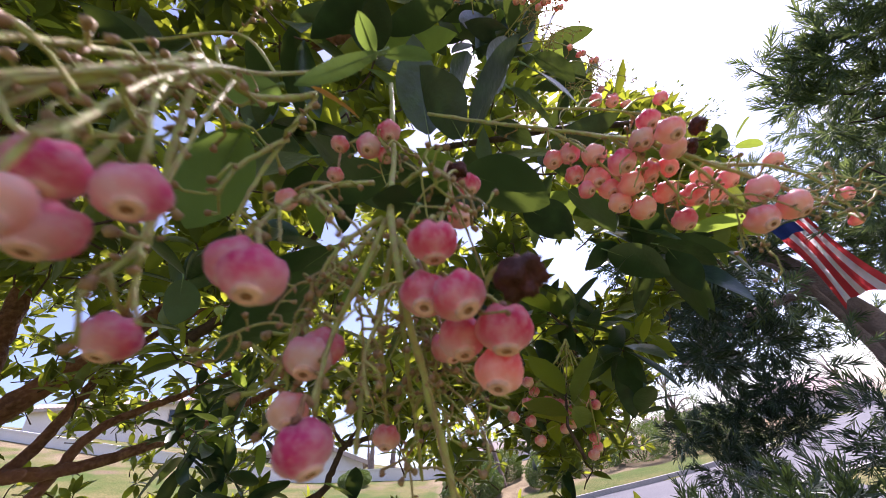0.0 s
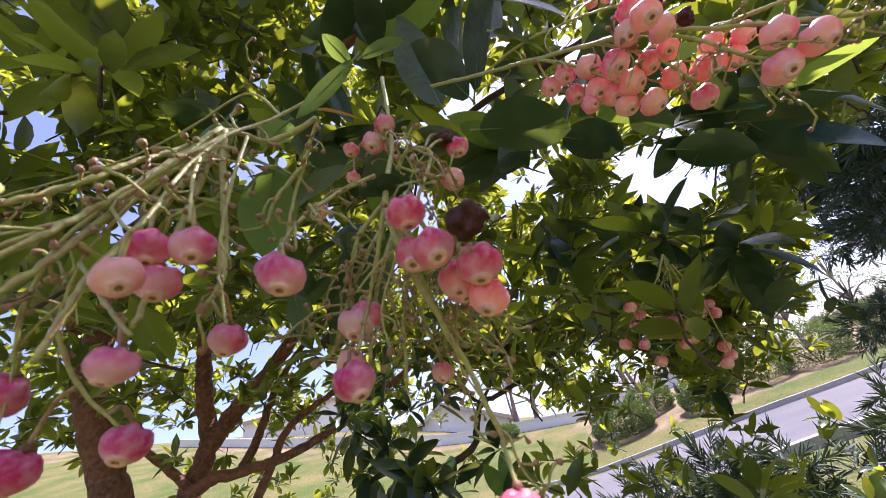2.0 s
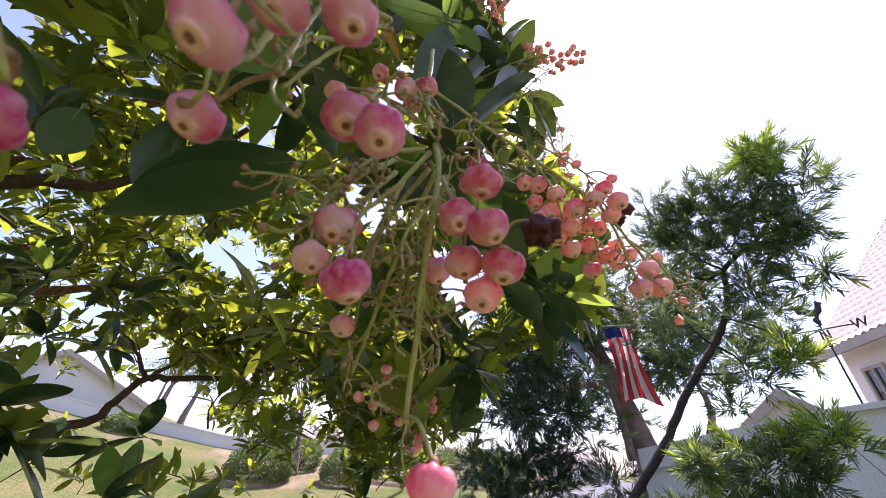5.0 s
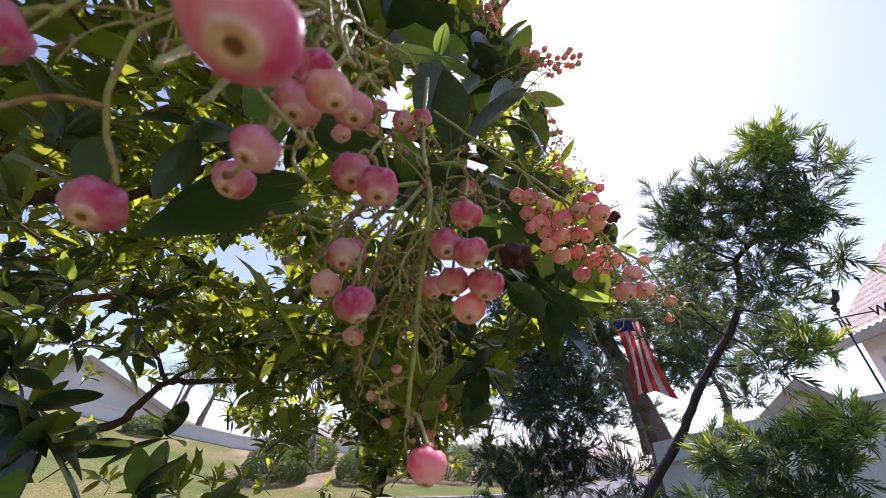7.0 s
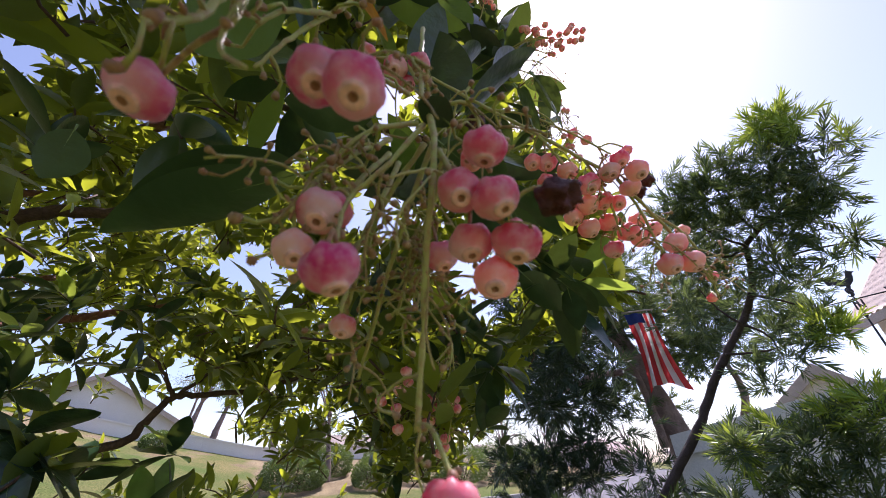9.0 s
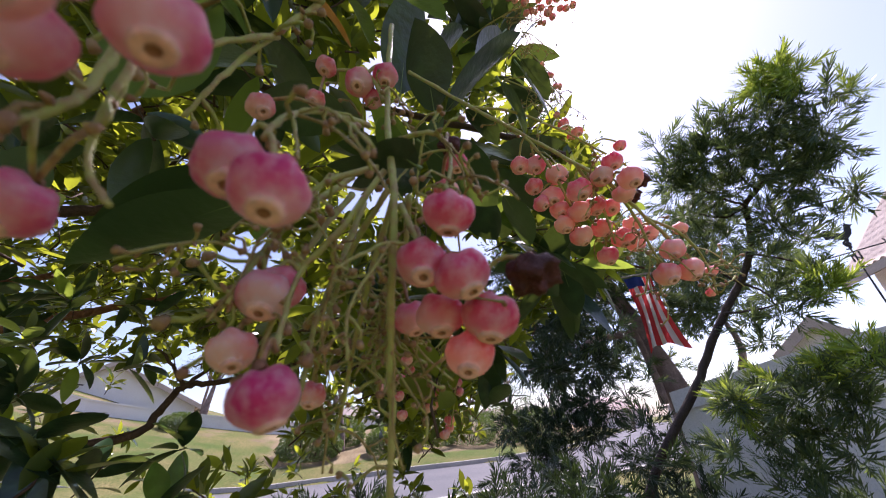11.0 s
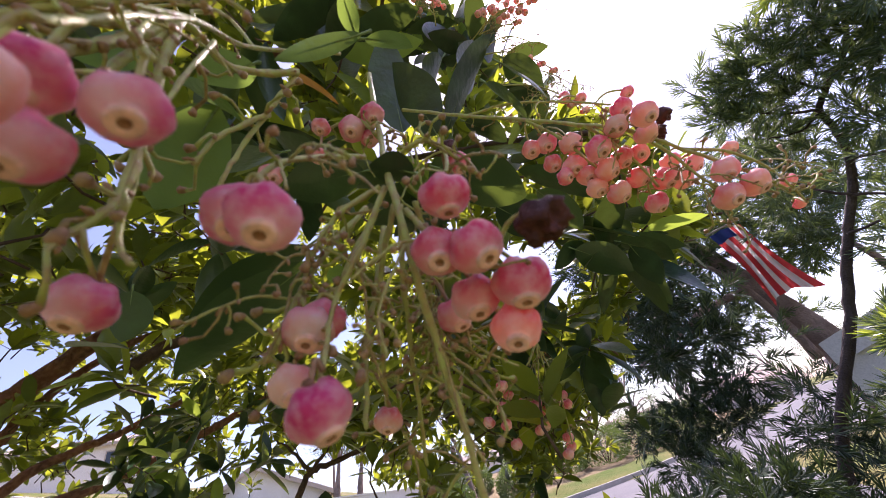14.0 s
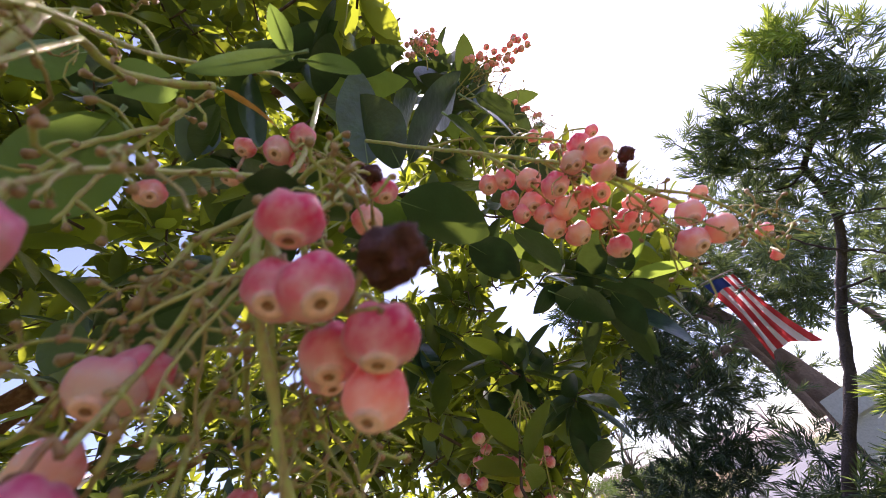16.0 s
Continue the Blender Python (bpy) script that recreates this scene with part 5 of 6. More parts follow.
def flower_cluster(name, label, stems, flowers, rng, mat="blossom", toward=Vector((0, -0.28, -1.0)), size=1.0, thick=0.00085, stubs=0, sprigs=0, group="flower clusters"):
    """A hanging panicle: stems, a stalk to each blossom, and stubs left by fallen flowers."""
    base = Vector(stems[0][0])
    c = holder(name, base, label, "flower cluster", group)
    for i, s in enumerate(stems):
        r = thick * (1.0 if i == 0 else 0.75)
        part("stem", tube_mesh("stem", [Vector(p) - base for p in s], r * 1.15, r * 0.7, M["stalk"], 6, 8, r * 0.25, rng, 0.12), c)
    for fl in flowers:
        p = Vector(fl[:3])
        s = size * (fl[3] if len(fl) > 3 else 1.0) * rng.uniform(0.94, 1.06)
        kind = fl[4] if len(fl) > 4 else mat
        d = (toward + Vector((rng.gauss(0, 0.22), rng.gauss(0, 0.18), rng.gauss(0, 0.18)))).normalized()
        turn = d.to_track_quat("Z", "Y").to_matrix() @ Matrix.Rotation(rng.uniform(0, 6), 3, "Z")
        m = placed(p - base - d * 0.0035 * s, turn, s)
        if kind == "dead":
            ob = part("withered_blossom", WITHERED, c, "dark shrivelled dead blossom", m @ Matrix.Diagonal((0.95, 0.8, 0.8, 1)))
        else:
            ob = part("blossom", rng.choice(BLOSSOMS[kind]), c, at=m)
        part("calyx", CALYX, ob)
        root = nearest_on(min(stems, key=lambda st: (nearest_on(st, p) - p).length), p)
        start = p - d * 0.0038 * s
        mid = (start + root) / 2 + Vector((0, 0, 0.003))
        part("pedicel", tube_mesh("pedicel", [root - base, mid - base, start - base], 0.0005, 0.00045, M["stalk_red"] if rng.random() < 0.5 else M["stalk"], 4, 6), c)
    stems = list(stems)
    for k in range(sprigs):
        s = rng.choice(stems[:12])
        p = along(s, rng.uniform(0.2, 0.95))
        if not clear_of_eye(p):
            continue
        d = Vector((rng.gauss(0, 0.8), rng.gauss(0.2, 0.5), rng.gauss(-0.5, 0.5))).normalized() * rng.uniform(0.008, 0.022) * size
        line = [p, p + d * 0.4 + Vector((0, 0, 0.001)), p + d * 0.75 + Vector((rng.gauss(0, 0.001), 0, -0.002)), p + d + Vector((0, 0, -0.006))]
        part("sprig", tube_mesh("sprig", [q - base for q in line], thick * 0.42, thick * 0.28, M["stalk"] if k % 3 else M["stalk_brown"], 4, 6, thick * 0.15, rng, 0.15), c)
        stems.append(line)
    for k in range(stubs):
        s = rng.choice(stems[:1] + stems)
        t = rng.uniform(0.12, 1.0)
        p, q = along(s, t), along(s, min(1.0, t + 0.05))
        d = ((q - p).normalized() * 0.5 + Vector((rng.gauss(0, 0.8), rng.gauss(0, 0.8), rng.gauss(-0.25, 0.6)))).normalized()
        if not clear_of_eye(p):
            continue
        part("pedicel", STUBS[rng.randrange(len(STUBS))], c, at=placed(p - base, frame_to(d, rng, rng.uniform(-3, 3)), size * rng.uniform(0.5, 0.95)))
    return c


def bare_panicle(label, stems, rng, thick=0.0008, gap=0.0055):
    """A panicle that has shed its flowers: stems set with pairs of bent stubs, each ending in a dry calyx."""
    base = Vector(stems[0][0])
    c = holder("bare_panicle", base, label, "flower stalk", "bare flower stalks")
    for s in stems:
        part("stem", tube_mesh("stem", [Vector(p) - base for p in s], thick * 1.2, thick * 0.65, M["stalk"], 6, 8, thick * 0.3, rng, 0.14), c)
        pts = curve_points(s, 8)
        run = sum((b - a).length for a, b in zip(pts, pts[1:]))
        for k in range(int(run / gap)):
            t = (k + rng.uniform(0.2, 0.8)) * gap / run
            if t > 1.0 or rng.random() < 0.4:
                continue
            p, q = along(s, t), along(s, min(1.0, t + 0.05))
            if not clear_of_eye(p):
                continue
            way = (q - p).normalized()
            for _ in range(rng.choice((1, 1, 2))):
                d = (way * 0.7 + Vector((rng.gauss(0, 0.7), rng.gauss(0, 0.7), rng.gauss(-0.2, 0.7)))).normalized()
                part("pedicel", STUBS[rng.randrange(8)], c, at=placed(p - base, frame_to(d, rng, rng.uniform(-3, 3)), rng.uniform(0.75, 1.25)))
    return c


def rosette(at, seed):
    """A whorl of near leaves at a twig's end, each leaf a piece of its own."""
    rng = random.Random(seed)
    p = Vector(at)
    axis = Vector((rng.gauss(0, 0.5), rng.gauss(-0.1, 0.5), rng.gauss(0.3, 0.5))).normalized()
    side = axis.cross(Vector((0.3, 0.2, 0.9))).normalized()
    back = p - axis * 0.055 + Vector((-0.006, 0.01, 0.0))
    part("twig", tube_mesh("twig", [back - ARB_BASE, (back + p) / 2 - ARB_BASE + Vector((0, 0.01, 0)), p - ARB_BASE], 0.0007, 0.0013, M["twig"], 4, 6), arbutus)
    for i in range(rng.randint(6, 9)):
        a, tilt = i * 2.4 + rng.uniform(-0.3, 0.3), rng.uniform(0.6, 1.4)
        dr = axis * math.cos(tilt) + (side * math.cos(a) + axis.cross(side) * math.sin(a)) * math.sin(tilt)
        young = rng.random() < 0.12
        m = placed(p - axis * 0.006 * i + dr * 0.004 - ARB_BASE, frame_to(dr, rng, rng.gauss(0, 0.5)), rng.uniform(0.75, 1.1))
        part("leaf", NEAR_LEAVES[rng.randrange(4) + (4 if young else 0)], arbutus, at=m)


NEAR_LEAVES = []
for mat_name in ("leaf_near", "leaf_young"):
    for k, (ln, wd, fo, cu) in enumerate(((0.085, 0.030, 0.22, 0.30), (0.095, 0.034, 0.30, 0.10), (0.075, 0.030, 0.12, 0.5), (0.09, 0.028, 0.4, 0.2))):
        v, f = leaf_data(ln, wd, fo, cu, 10, 0.015)
        NEAR_LEAVES.append(mesh_from("leaf", v, f, [M[mat_name]]))

FR = random.Random(31)
ROSETTES = []
ROSETTES += [(0.1777, 0.2757, 2.1270), (0.1568, 0.2782, 2.1743), (-0.5070, 0.7184, 1.6604), (-0.4349, 0.6696, 1.5935), (-0.3329, 0.7504, 1.5996), (-0.4434, 0.6284, 1.5626)]
ROSETTES += [(-0.3752, 0.6679, 1.5559), (0.0836, 1.2852, 1.8087), (0.1860, 1.2886, 1.7438), (0.2181, 1.0279, 1.7437), (0.1715, 0.9933, 1.8250)]
ROSETTES += [(0.2886, 1.0362, 1.6896), (0.1685, 1.4783, 1.6517), (0.2638, 1.4990, 1.5637), (0.4445, 1.0765, 1.7303), (0.3544, 1.0339, 1.8494), (0.5791, 1.2043, 1.6464)]
ROSETTES += [(-0.8533, 1.3750, 2.2147), (-0.8543, 1.3704, 2.0278), (-0.6452, 1.3908, 2.0685), (-0.4997, 1.3900, 2.1796), (-0.5663, 0.7601, 1.7374), (-0.5036, 0.8075, 1.7137)]
ROSETTES += [(-0.7689, 0.9818, 1.8750), (-0.6342, 0.9531, 1.8570), (-0.6108, 1.0207, 1.9535), (-0.7748, 1.0456, 2.0020)]
ROSETTES += [(0.1870, 0.5407, 1.7757), (0.2524, 0.5719, 1.7208), (0.1542, 0.5847, 1.7863), (0.2742, 0.6465, 1.6529), (0.2550, 0.6130, 1.7929), (0.0511, 0.5701, 1.8540)]
ROSETTES += [(0.0415, 0.3112, 1.8706), (-0.0002, 0.1724, 1.9830), (-0.0727, 0.1702, 1.9865), (-0.1392, 0.2368, 1.9750), (-0.0782, 0.2784, 1.9096), (-0.1804, 0.3084, 1.8626)]
ROSETTES += [(0.1413, 0.2746, 1.8411), (0.2453, 0.3743, 1.7591), (0.2478, 0.3523, 2.2973), (0.0863, 0.3069, 2.2677), (0.2827, 0.3782, 2.2363), (0.2313, 0.3555, 2.3992)]
ROSETTES += [(0.1570, 0.3393, 2.2732), (0.2028, 0.3736, 2.4849), (0.2779, 0.3508, 2.0873), (-0.3098, 0.2287, 2.1737), (0.0432, 0.3176, 1.8853), (-0.6895, 0.9815, 1.8903)]
ROSETTES += [(-0.5516, 1.0242, 1.8129), (-0.5748, 0.8963, 1.7274), (-0.4323, 1.0466, 1.8090), (-0.5605, 0.8296, 1.5928), (-0.4466, 1.1121, 1.9466)]
ROSETTES += [(-0.6633, 1.0521, 1.9804), (-0.3104, 0.6795, 1.5053), (-0.2304, 0.7290, 1.6122), (-0.5212, 0.7572, 1.7675), (-0.4149, 0.4877, 1.9805), (0.2327, 0.3466, 1.7835)]
ROSETTES += [(0.2983, 0.3600, 1.7942), (0.2006, 0.3482, 1.8184)]

for k, place in enumerate(ROSETTES):
    rosette(place, 300 + k)

stalks, blooms = [], []
stalks.append([(0.0003, 0.0891, 1.7494), (-0.0035, 0.0792, 1.6944), (-0.0054, 0.0605, 1.6482), (-0.0048, 0.0702, 1.6205), (-0.0037, 0.0760, 1.6070), (-0.0037, 0.0813, 1.5910)])
stalks.append([(-0.0065, 0.0639, 1.6556), (-0.0153, 0.0662, 1.6409), (-0.0217, 0.0686, 1.6327), (-0.0227, 0.0609, 1.6177)])
stalks.append([(-0.0076, 0.0660, 1.6580), (-0.0175, 0.0662, 1.6532), (-0.0257, 0.0693, 1.6443), (-0.0281, 0.0712, 1.6349)])
stalks.append([(-0.0044, 0.0641, 1.6500), (-0.0082, 0.0770, 1.6354), (-0.0108, 0.0933, 1.6196), (-0.0130, 0.1060, 1.6053)])
stalks.append([(-0.0054, 0.0670, 1.6529), (-0.0133, 0.0788, 1.6402), (-0.0172, 0.0920, 1.6254), (-0.0187, 0.0977, 1.6174)])
stalks.append([(-0.0038, 0.0620, 1.6460), (0.0003, 0.0600, 1.6346), (0.0065, 0.0593, 1.6281), (0.0107, 0.0595, 1.6241)])
stalks.append([(-0.0094, 0.0696, 1.6737), (-0.0196, 0.0620, 1.6680), (-0.0238, 0.0491, 1.6519), (-0.0253, 0.0440, 1.6419)])
stalks.append([(-0.0017, 0.0706, 1.6718), (0.0054, 0.0652, 1.6702), (0.0104, 0.0678, 1.6662), (0.0043, 0.0584, 1.6452)])
stalks.append([(-0.0044, 0.0792, 1.6945), (-0.0094, 0.0817, 1.7086), (-0.0221, 0.0859, 1.7124)])
stalks.append([(-0.0008, 0.0663, 1.6518), (-0.0005, 0.0756, 1.6438), (-0.0032, 0.0854, 1.6336), (-0.0046, 0.1003, 1.6213)])
blooms.append((-0.0287, 0.0455, 1.6377, 1.00, "blossom_rose"))
blooms.append((-0.0229, 0.0411, 1.6315, 1.00, "blossom_rose"))
blooms.append((0.0026, 0.0524, 1.6382))
blooms.append((-0.0009, 0.0583, 1.6315))
blooms.append((0.0050, 0.0547, 1.6280))
blooms.append((0.0041, 0.0663, 1.6248))
blooms.append((0.0114, 0.0605, 1.6226, 1.06))
blooms.append((0.0091, 0.0667, 1.6175, 0.98, "blossom_peach"))
blooms.append((-0.0267, 0.0683, 1.6285))
blooms.append((-0.0246, 0.0710, 1.6313))
blooms.append((-0.0228, 0.0583, 1.6111, 1.00, "blossom_rose"))
blooms.append((-0.0188, 0.0957, 1.6151, 0.75, "blossom_peach"))
blooms.append((-0.0117, 0.0823, 1.7045, 0.95))
blooms.append((-0.0038, 0.0802, 1.7068, 0.90))
blooms.append((-0.0217, 0.0823, 1.7088, 0.70, "blossom_peach"))
blooms.append((-0.0068, 0.0859, 1.7025, 0.70))
blooms.append((-0.0236, 0.0813, 1.6930, 0.60, "blossom_peach"))
blooms.append((0.0142, 0.0773, 1.6784, 0.80, "dead"))
blooms.append((0.0171, 0.0813, 1.6760, 0.80))
blooms.append((0.0149, 0.0499, 1.6261, 1.00, "dead"))
blooms.append((-0.0016, 0.0690, 1.5799))
blooms.append((-0.0339, 0.0708, 1.6757, 0.70, "blossom_peach"))
blooms.append((-0.0299, 0.0680, 1.6193, 0.80, "blossom_peach"))
blooms.append((0.0012, 0.0773, 1.6274, 0.90))
blooms.append((0.0117, 0.0770, 1.6617, 0.80, "blossom_peach"))
flower_cluster("flower_cluster", "hanging panicle of pink urn blossoms on yellow-green stalks", stalks, blooms, FR, 'blossom', stubs=190, sprigs=46)
stalks, blooms = [], []
stalks.append([(-0.0094, 0.0728, 1.7370), (-0.0320, 0.0562, 1.7130), (-0.0346, 0.0370, 1.6840), (-0.0404, 0.0273, 1.6672), (-0.0523, 0.0222, 1.6596), (-0.0666, 0.0164, 1.6576), (-0.0930, 0.0081, 1.6574)])
stalks.append([(-0.0346, 0.0370, 1.6840), (-0.0370, 0.0292, 1.6660), (-0.0336, 0.0223, 1.6456), (-0.0315, 0.0187, 1.6370)])
stalks.append([(-0.0379, 0.0332, 1.6786), (-0.0340, 0.0291, 1.6581), (-0.0259, 0.0242, 1.6388)])
stalks.append([(-0.0404, 0.0273, 1.6672), (-0.0497, 0.0244, 1.6575), (-0.0569, 0.0225, 1.6471), (-0.0633, 0.0237, 1.6361)])
stalks.append([(-0.0523, 0.0222, 1.6596), (-0.0592, 0.0191, 1.6513), (-0.0659, 0.0195, 1.6414), (-0.0705, 0.0218, 1.6317)])
stalks.append([(-0.0349, 0.0444, 1.6914), (-0.0367, 0.0404, 1.6679), (-0.0392, 0.0395, 1.6485), (-0.0408, 0.0417, 1.6347), (-0.0354, 0.0386, 1.6267)])
stalks.append([(-0.0569, 0.0225, 1.6471), (-0.0468, 0.0236, 1.6330), (-0.0351, 0.0227, 1.6210)])
stalks.append([(-0.0633, 0.0237, 1.6361), (-0.0649, 0.0299, 1.6256), (-0.0621, 0.0363, 1.6168)])
stalks.append([(-0.0404, 0.0273, 1.6672), (-0.0561, 0.0273, 1.6690), (-0.0819, 0.0222, 1.6737), (-0.1151, 0.0116, 1.6832)])
stalks.append([(-0.0320, 0.0562, 1.7130), (-0.0435, 0.0518, 1.7336), (-0.0712, 0.0462, 1.7283), (-0.1017, 0.0378, 1.7262), (-0.1451, 0.0223, 1.7286)])
blooms.append((-0.0379, 0.0244, 1.6402, 0.88))
blooms.append((-0.0399, 0.0279, 1.6347, 0.85))
blooms.append((-0.0308, 0.0282, 1.6379, 0.90))
blooms.append((-0.0427, 0.0244, 1.6193, 0.82))
blooms.append((-0.0528, 0.0518, 1.6334))
blooms.append((-0.0652, 0.0395, 1.6142))
blooms.append((-0.0778, 0.0279, 1.6144, 1.05))
blooms.append((-0.0762, 0.0227, 1.6273))
blooms.append((-0.0343, 0.0194, 1.6297, 0.75, "blossom_peach"))
flower_cluster("flower_cluster", "panicle of large rosy urn blossoms on long green stalks", stalks, blooms, FR, 'blossom_rose', stubs=60, sprigs=18, thick=0.00062)
stalks, blooms = [], []
stalks.append([(-0.0437, 0.0055, 1.6473), (-0.0415, 0.0022, 1.6277), (-0.0396, -0.0010, 1.6141)])
blooms.append((-0.0392, 0.0003, 1.6099, 0.95))
flower_cluster("flower_cluster", "single large rosy blossom hanging from a bent stalk", stalks, blooms, FR, 'blossom_rose')
stalks, blooms = [], []
stalks.append([(0.0164, 0.1287, 1.7789), (0.0428, 0.1153, 1.7438), (0.0613, 0.1061, 1.7207), (0.0790, 0.1000, 1.7019), (0.0893, 0.0960, 1.6895), (0.1053, 0.0987, 1.6759), (0.1250, 0.1047, 1.6659), (0.1568, 0.1200, 1.6590)])
stalks.append([(0.0613, 0.1061, 1.7207), (0.0702, 0.1053, 1.7038), (0.0801, 0.1106, 1.6869), (0.0850, 0.1128, 1.6748)])
stalks.append([(0.0790, 0.1000, 1.7019), (0.0903, 0.1045, 1.6861), (0.0962, 0.1096, 1.6697)])
stalks.append([(0.0893, 0.0960, 1.6895), (0.0991, 0.0987, 1.6764), (0.1058, 0.1020, 1.6625), (0.1121, 0.1030, 1.6553)])
stalks.append([(0.0428, 0.1153, 1.7438), (0.0634, 0.1107, 1.7401), (0.0848, 0.1063, 1.7273), (0.0991, 0.0999, 1.7092)])
stalks.append([(0.1053, 0.0987, 1.6759), (0.1339, 0.1085, 1.6772), (0.1626, 0.1227, 1.6722), (0.1756, 0.1323, 1.6575)])
blooms.append((0.0617, 0.1141, 1.7094))
blooms.append((0.0683, 0.1118, 1.7087, 1.00, "blossom"))
blooms.append((0.0746, 0.1074, 1.7006, 1.10))
blooms.append((0.0673, 0.1150, 1.6990, 0.95))
blooms.append((0.0740, 0.1129, 1.6929, 1.10))
blooms.append((0.0795, 0.1026, 1.6897, 1.15, "blossom"))
blooms.append((0.0784, 0.1153, 1.6805, 1.05))
blooms.append((0.0852, 0.1150, 1.6752, 1.10))
blooms.append((0.0945, 0.1121, 1.6784, 1.05))
blooms.append((0.0888, 0.0911, 1.6965, 0.90, "blossom"))
blooms.append((0.0854, 0.0833, 1.6818, 1.05))
blooms.append((0.0852, 0.0948, 1.6916))
blooms.append((0.0925, 0.0939, 1.6836))
blooms.append((0.0997, 0.1189, 1.6685, 1.10, "blossom"))
blooms.append((0.1021, 0.1104, 1.6733, 1.05))
blooms.append((0.1114, 0.1129, 1.6727, 0.95))
blooms.append((0.1075, 0.1084, 1.6793, 0.90))
blooms.append((0.1148, 0.1008, 1.6634, 1.00, "blossom"))
blooms.append((0.1080, 0.1015, 1.6526, 1.12))
blooms.append((0.1185, 0.0998, 1.6542, 1.12))
blooms.append((0.0958, 0.1052, 1.6848, 0.90))
blooms.append((0.1154, 0.1082, 1.6755, 0.90, "blossom"))
blooms.append((0.0772, 0.1142, 1.6873))
blooms.append((0.0825, 0.1091, 1.6836, 1.10))
blooms.append((0.0894, 0.1072, 1.6858))
blooms.append((0.0691, 0.1149, 1.6903, 0.90, "blossom"))
blooms.append((0.1446, 0.1151, 1.6843, 0.75))
blooms.append((0.1815, 0.1342, 1.6718, 0.80))
blooms.append((0.1845, 0.1408, 1.6623, 0.70))
blooms.append((0.1120, 0.1033, 1.7208, 0.70, "blossom"))
blooms.append((0.1058, 0.1267, 1.7575, 0.75))
blooms.append((0.1087, 0.1216, 1.7472, 0.70))
blooms.append((0.1132, 0.1004, 1.6975, 0.85, "dead"))
blooms.append((0.1018, 0.0979, 1.6859, 0.80, "dead"))
flower_cluster("flower_cluster", "crowded arching panicle of peach-pink urn blossoms", stalks, blooms, FR, 'blossom_peach', stubs=80, sprigs=20)
stalks, blooms = [], []
stalks.append([(0.1543, 0.5040, 1.7396), (0.1320, 0.4998, 1.7156), (0.0956, 0.4913, 1.6910)])
stalks.append([(0.1543, 0.5040, 1.7396), (0.1435, 0.5104, 1.7046), (0.1240, 0.5153, 1.6675)])
stalks.append([(0.1543, 0.5040, 1.7396), (0.1614, 0.5201, 1.6983), (0.1622, 0.5319, 1.6608), (0.1606, 0.5631, 1.6107)])
stalks.append([(0.1543, 0.5040, 1.7396), (0.1520, 0.5194, 1.6947), (0.1344, 0.5338, 1.6436)])
blooms.append((0.0823, 0.4862, 1.6924, 0.95))
blooms.append((0.0899, 0.5065, 1.6835, 0.95))
blooms.append((0.0957, 0.5279, 1.6720, 0.95))
blooms.append((0.1032, 0.5083, 1.6681, 0.95))
blooms.append((0.0777, 0.5095, 1.6726, 0.95))
blooms.append((0.1176, 0.5376, 1.6679, 0.95))
blooms.append((0.1235, 0.5172, 1.6643, 0.95))
blooms.append((0.1290, 0.5366, 1.6559, 0.95))
blooms.append((0.1149, 0.5451, 1.6547, 0.95))
blooms.append((0.1381, 0.5273, 1.6558, 0.95))
blooms.append((0.1564, 0.5415, 1.6621, 0.95))
blooms.append((0.1730, 0.5544, 1.6694, 0.95))
blooms.append((0.1693, 0.5379, 1.6549, 0.95))
blooms.append((0.1486, 0.5504, 1.6441, 0.95))
blooms.append((0.1358, 0.5609, 1.6402, 0.95))
blooms.append((0.1190, 0.5340, 1.6355, 0.95))
blooms.append((0.1611, 0.5703, 1.6190, 0.95))
blooms.append((0.1662, 0.5909, 1.6083, 0.95))
blooms.append((0.1511, 0.5665, 1.6006, 0.95))
blooms.append((0.0841, 0.5392, 1.6289, 0.95))
blooms.append((0.0562, 0.5220, 1.6613, 0.95))
blooms.append((0.0753, 0.5102, 1.6509, 0.95))
flower_cluster("flower_cluster", "small panicle of dusty pink blossoms under dark leaves", stalks, blooms, FR, 'blossom_peach', size=1.8, thick=0.0016, stubs=40, sprigs=10)
stalks, blooms = [], []
stalks.append([(0.1373, 0.2901, 2.0892), (0.1600, 0.2438, 2.0705), (0.1875, 0.2142, 2.0619), (0.2481, 0.1959, 2.0551)])
stalks.append([(0.1531, 0.2486, 2.0670), (0.1730, 0.2204, 2.0605), (0.1928, 0.2057, 2.0720), (0.2201, 0.1999, 2.0653)])
blooms.append((0.1645, 0.2078, 2.0611, 0.95))
blooms.append((0.1764, 0.2123, 2.0776, 0.95))
blooms.append((0.1836, 0.2079, 2.0696, 0.95))
blooms.append((0.1661, 0.2014, 2.0452, 0.95))
blooms.append((0.1766, 0.1992, 2.0407, 0.95))
blooms.append((0.1769, 0.1972, 2.0467, 0.95))
blooms.append((0.2007, 0.2009, 2.0602, 0.95))
blooms.append((0.1871, 0.1919, 2.0540, 0.95))
blooms.append((0.2200, 0.2064, 2.0592, 0.95))
blooms.append((0.2163, 0.2015, 2.0644, 0.95))
blooms.append((0.2401, 0.1979, 2.0934, 0.95))
blooms.append((0.2357, 0.1982, 2.0845, 0.95))
blooms.append((0.2147, 0.1884, 2.0453, 0.95))
blooms.append((0.2235, 0.1959, 2.0437, 0.95))
blooms.append((0.2269, 0.1913, 2.0370, 0.95))
blooms.append((0.2462, 0.1963, 2.0608, 0.95))
blooms.append((0.2439, 0.1883, 2.0662, 0.95))
